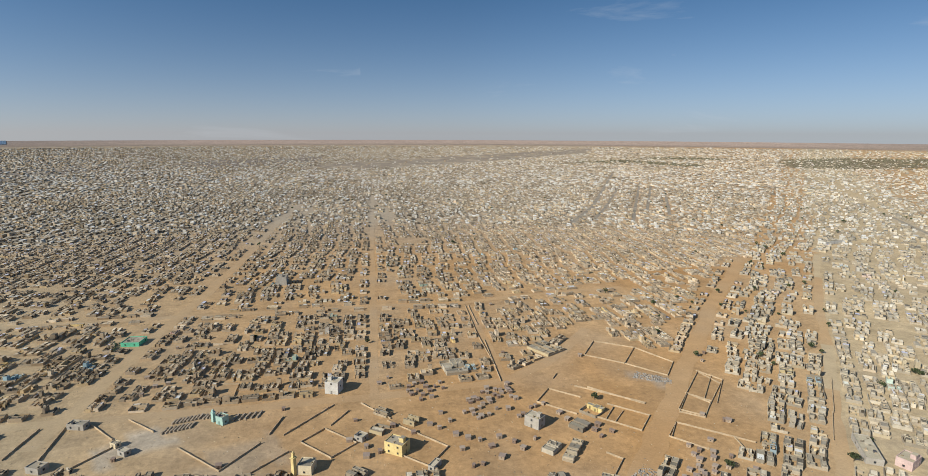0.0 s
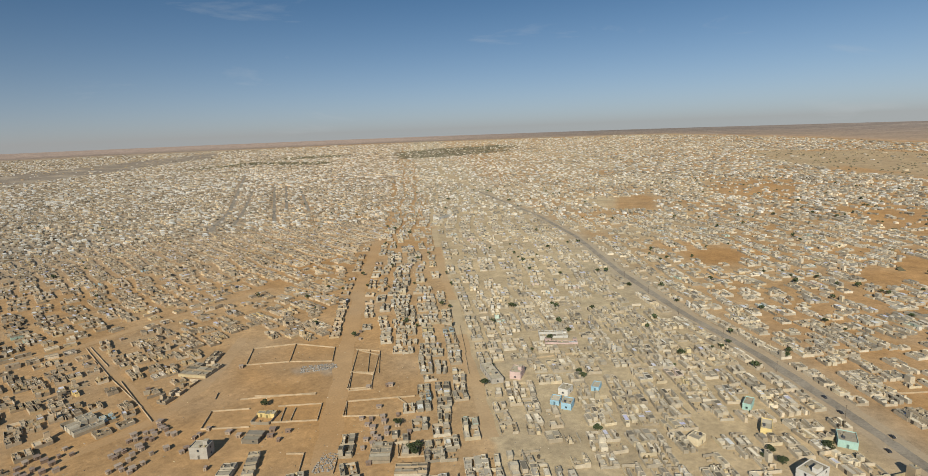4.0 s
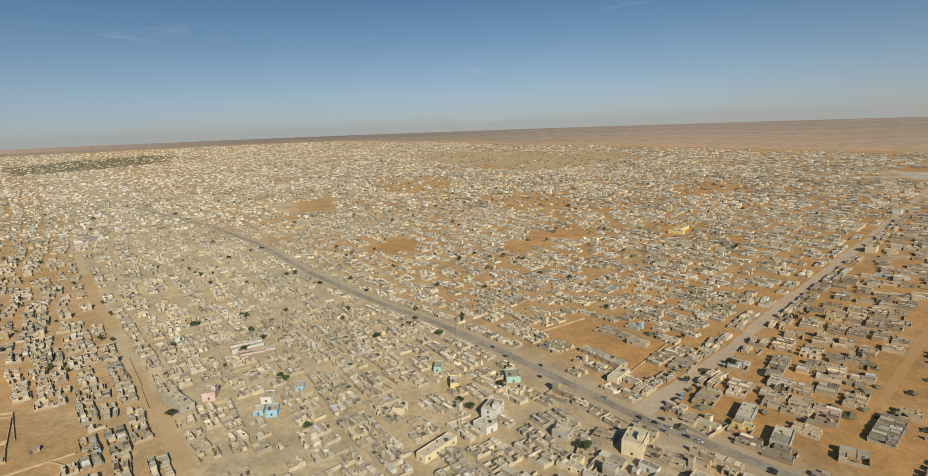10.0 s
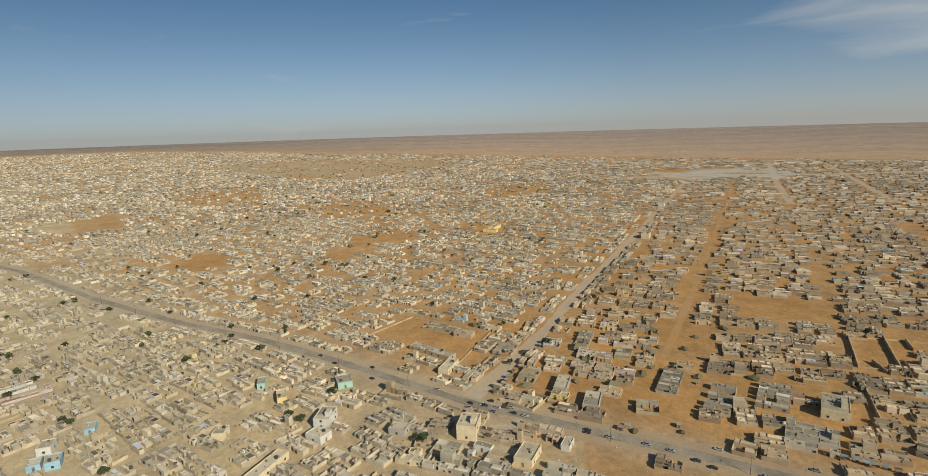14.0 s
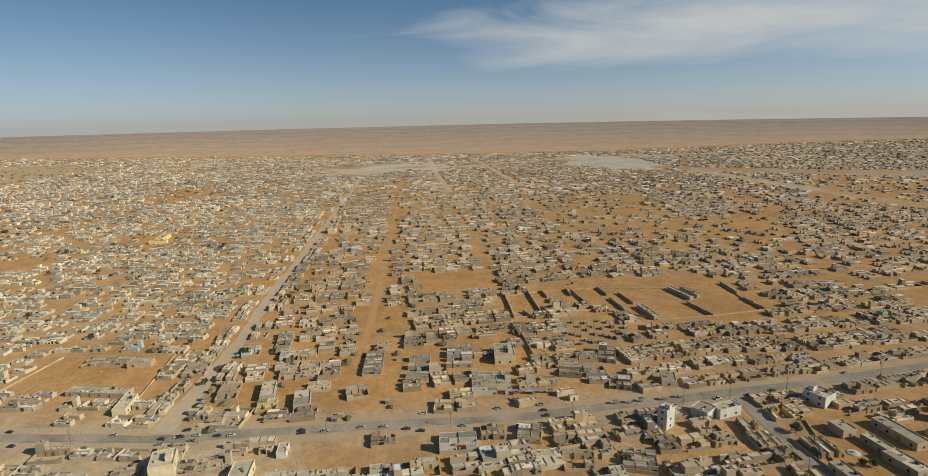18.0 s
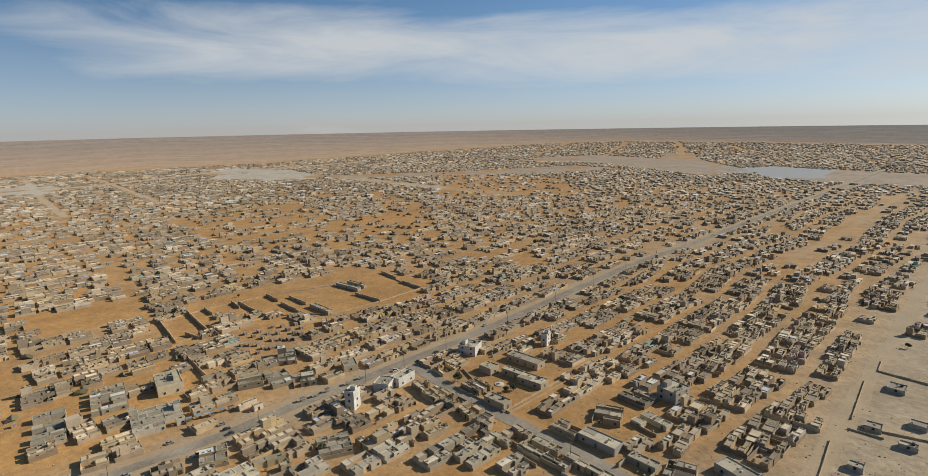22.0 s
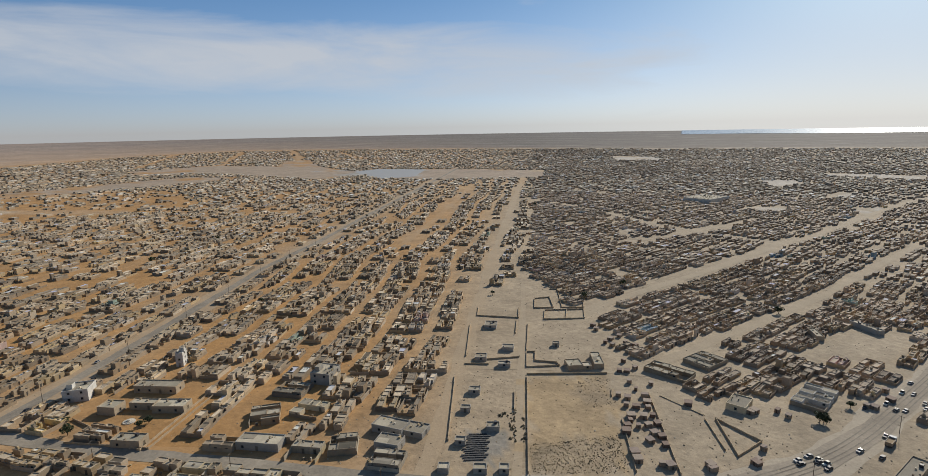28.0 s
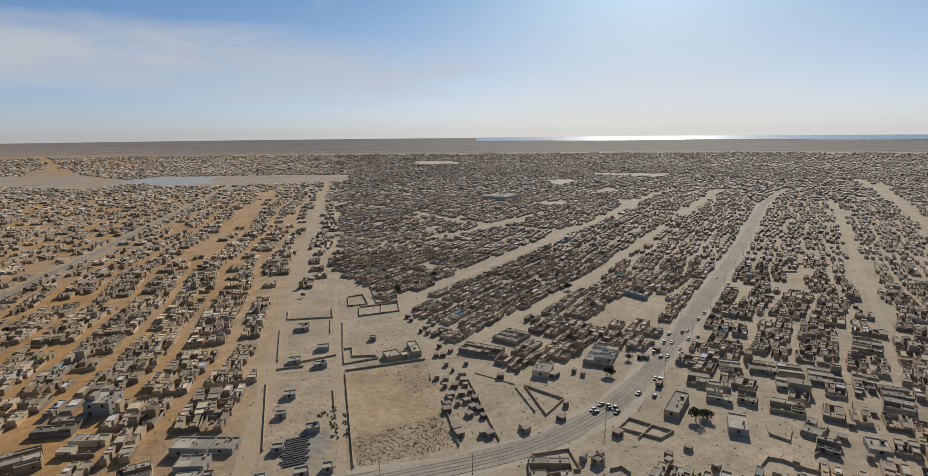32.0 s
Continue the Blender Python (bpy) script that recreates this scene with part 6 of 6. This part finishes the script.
# ---- works yard by the turquoise mosque: rows of drying bricks ----
def brick_stack(x, y, turn, long, rows):
    root = thing("brick_stack", x, y, turn, "low row of drying grey-brown bricks", "brick stack", "rows of drying bricks")
    for k in range(rows):
        s = Solid()
        s.box(-0.45, 0.45, -long / 2 + k * long / rows, -long / 2 + (k + 0.9) * long / rows, -0.1, dice.uniform(0.8, 1.2), shade((0.33, 0.27, 0.20), dice.uniform(0.8, 1.15)))
        s.part("brick_row", root)


for k in range(8):
    brick_stack(-114 + 1.9 * k, 309 + 0.6 * k, 12, 7, 3)
    brick_stack(-112 + 1.9 * k, 319 + 0.5 * k, 12, 6, 3)
for k in range(6):
    brick_stack(-96 + 1.8 * k, 322 + 0.2 * k, 14, 6, 3)
for k in range(5):
    brick_stack(-78 + 3.2 * k, 318 + 0.4 * k, 14, 8, 3)


def block_stack(x, y, turn, n):
    root = thing("block_row", x, y, turn, "row of dark grey concrete blocks laid out to dry", "block row", "rows of concrete blocks")
    for k in range(n):
        Solid().box(-0.35, 0.35, -n * 0.75 + k * 1.5, -n * 0.75 + k * 1.5 + 1.35, -0.05, dice.uniform(0.35, 0.55), shade((0.10, 0.098, 0.095), dice.uniform(0.8, 1.2))).part("block", root)


for k in range(13):
    block_stack(-77.5 + 0.72 * k - 0.1 * (k % 3), -174 + 1.25 * k, 112, 5 + (k * 5) % 3)


# ---- towers of the mosques ----
def minaret(x, y, high, tint, label):
    root = thing("minaret", x, y, 40, label, "minaret")
    Solid().box(-0.9, 0.9, -0.9, 0.9, -0.3, high * 0.7, tint).part("shaft", root)
    Solid().box(-1.25, 1.25, -1.25, 1.25, high * 0.7, high * 0.74, shade(tint, 0.9), under=True).part("balcony", root)
    Solid().box(-0.6, 0.6, -0.6, 0.6, high * 0.74, high * 0.92, tint).part("lantern", root)
    v, f = [], []
    limb((0, 0, high * 0.92), (0, 0, high), 0.62, 0.05, v, f, 8)
    mesh_object("cap", v, f, PAINTED, [shade(tint, 0.8)] * len(f), root)


minaret(-38, 255, 13, COLOURS["yellow"], "yellow square minaret beside a small mosque")
minaret(-90, 316, 8, COLOURS["turquoise"], "pale turquoise minaret beside a small mosque")


# ---- poles along the roads ----
def pole_kind():
    root = thing("utility_pole", 0, 0, 0, "thin grey wooden utility pole with a cross-arm", "utility pole", "poles along the roads")
    v, f = [], []
    limb((0, 0, -0.3), (0, 0, 8.0), 0.13, 0.08, v, f, 6)
    mesh_object("pole", v, f, BARK, None, root)
    Solid().box(-0.9, 0.9, -0.06, 0.06, 7.4, 7.52, (0.2, 0.17, 0.13), under=True).part("crossarm", root)
    return root


first_pole = None
for name in ("tarmac_main", "tarmac_side", "tarmac_bend"):
    width, line = WAYS[name]
    gap = 0.0
    for (x0, y0), (x1, y1) in zip(line, line[1:]):
        run = math.hypot(x1 - x0, y1 - y0)
        dx, dy = (x1 - x0) / run, (y1 - y0) / run
        while gap < run:
            x, y = x0 + dx * gap + dy * (width / 2 + 2), y0 + dy * gap - dx * (width / 2 + 2)
            if 140 < math.hypot(x, y) < 620:
                m = pose(x, y, 0, 0, 0, -math.degrees(math.atan2(dx, dy)))
                if first_pole is None:
                    first_pole = pole_kind()
                    first_pole.matrix_world = m
                else:
                    copy_thing(first_pole, m)
            gap += 58
        gap -= run


# ---- market stalls along the trading street ----
def stall_kind(cloth, label):
    root = thing("market_stall", 0, 0, 0, label, "market stall", "market stalls by the junction")
    Solid().box(-1.3, 1.3, -1.1, 1.1, 2.0, 2.12, cloth, under=True).part("awning", root, PAINTED).rotation_euler = (radians(5), 0, 0)
    Solid().box(-1.1, 1.1, -0.6, 0.4, 0.7, 0.8, (0.2, 0.15, 0.1), under=True).part("table", root)
    for sx in (-1.2, 1.2):
        Solid().box(sx - 0.05, sx + 0.05, -0.05, 0.05, -0.1, 2.05, (0.2, 0.15, 0.1)).part("post", root)
    return root


STALLS = [stall_kind((0.13, 0.12, 0.11), "dark cloth market stall beside the sandy street"), stall_kind((0.34, 0.28, 0.2), "sand-coloured sacking market stall beside the street"), stall_kind((0.2, 0.3, 0.36), "faded blue tarpaulin market stall beside the street")]
stall_rows = [((281, -50), (352, -104), 14), ((292, -36), (345, -75), 10), ((176, -196), (190, -180), 6), ((128, -238), (150, -204), 5)]
placed = 0
for (x0, y0), (x1, y1), n in stall_rows:
    for k in range(n):
        q = (k + dice.uniform(-0.3, 0.3)) / n
        m = pose(x0 + (x1 - x0) * q + dice.uniform(-1, 1), y0 + (y1 - y0) * q + dice.uniform(-1, 1), 0, 0, 0, -math.degrees(math.atan2(x1 - x0, y1 - y0)) + 90 + dice.uniform(-12, 12))
        if placed < 3:
            STALLS[placed].matrix_world = m
        else:
            copy_thing(dice.choice(STALLS), m)
        placed += 1


# ---- lorry, tank and small works ----
def lorry(x, y, turn):
    root = thing("lorry", x, y, turn, "dark loaded lorry parked beside the sandy road", "lorry")
    Solid().box(-1.1, 1.1, 1.6, 3.2, 0.6, 2.6, (0.16, 0.2, 0.24), under=True).part("cab", root, PAINTED)
    Solid().box(-1.0, 1.0, 3.2, 3.23, 1.6, 2.3, (0.03, 0.03, 0.03)).part("windscreen", root, GLASS)
    Solid().shell(-1.15, 1.15, -3.2, 1.4, 0.9, 2.3, 0.08, (0.2, 0.15, 0.1)).part("bed", root, PAINTED)
    Solid().box(-1.05, 1.05, -3.1, 1.3, 0.9, 2.0, (0.3, 0.22, 0.13), under=True).part("load", root)
    for sx in (-0.95, 0.95):
        for sy in (-2.3, -1.2, 2.3):
            v, f = [], []
            limb((sx - 0.15, 0, 0), (sx + 0.15, 0, 0), 0.48, 0.48, v, f, 10)
            f += [tuple(range(10)), tuple(range(10, 20))]
            mesh_object("wheel", v, f, RUBBER, None, root).location = (0, sy, 0.48)


lorry(-216, -99, 255)


def cistern(x, y, turn):
    root = thing("cistern", x, y, turn, "grey concrete cistern lying on the sand", "cistern")
    v, f = [], []
    limb((0, -1.8, 1.2), (0, 1.8, 1.2), 1.2, 1.2, v, f, 14)
    f += [tuple(range(14)), tuple(range(14, 28))]
    mesh_object("drum", v, f, MASONRY, [(0.3, 0.27, 0.23)] * len(f), root)
    for sy in (-1.1, 1.1):
        Solid().box(-0.9, 0.9, sy - 0.15, sy + 0.15, -0.2, 0.5, (0.25, 0.22, 0.19)).part("cradle", root)


cistern(-143, -90, 70)


def fountain(x, y):
    root = thing("fountain", x, y, 0, "round stepped stone basin in the school yard", "fountain")
    for k, (r, h) in enumerate(((2.6, 0.35), (1.7, 0.6), (0.7, 1.1))):
        v, f = [], []
        limb((0, 0, -0.2), (0, 0, h), r, r * 0.96, v, f, 16)
        f.append(tuple(range(16, 32)))
        mesh_object("step", v, f, MASONRY, [(0.5, 0.46, 0.38)] * len(f), root)


fountain(54, -249)
# long sheds in the western yard, the yellow school far to the east and a few pale halls
house(-295, -182, 35, 13, 4, 3, "tan", 1, "long low sand-coloured shed in an open yard", False)
house(-331, -176, 10, 19, 4, 3, "grey", 1, "long low grey shed in an open yard", False)
house(772, -150, 120, 34, 9, 5, "yellow", 1, "long yellow school building with a flat roof", False)
house(752, -140, 30, 20, 7, 4, "yellow", 1, "yellow school wing with a flat roof", False)
house(700, 716, 75, 42, 12, 5, "white", 1, "long white hall with a flat roof", False)
house(-92, 617, 2, 12, 11, 10, "grey", 3, None, False)
house(894, -472, 125, 14, 10, 6, "white", 1, "pale hall beside the wide dirt road", False)
house(648, -321, 125, 12, 10, 7, "cream", 2, None, False)
house(-690, -628, 76, 58, 44, 6, "white", 1, "wide flat market hall with a pale roof", False)
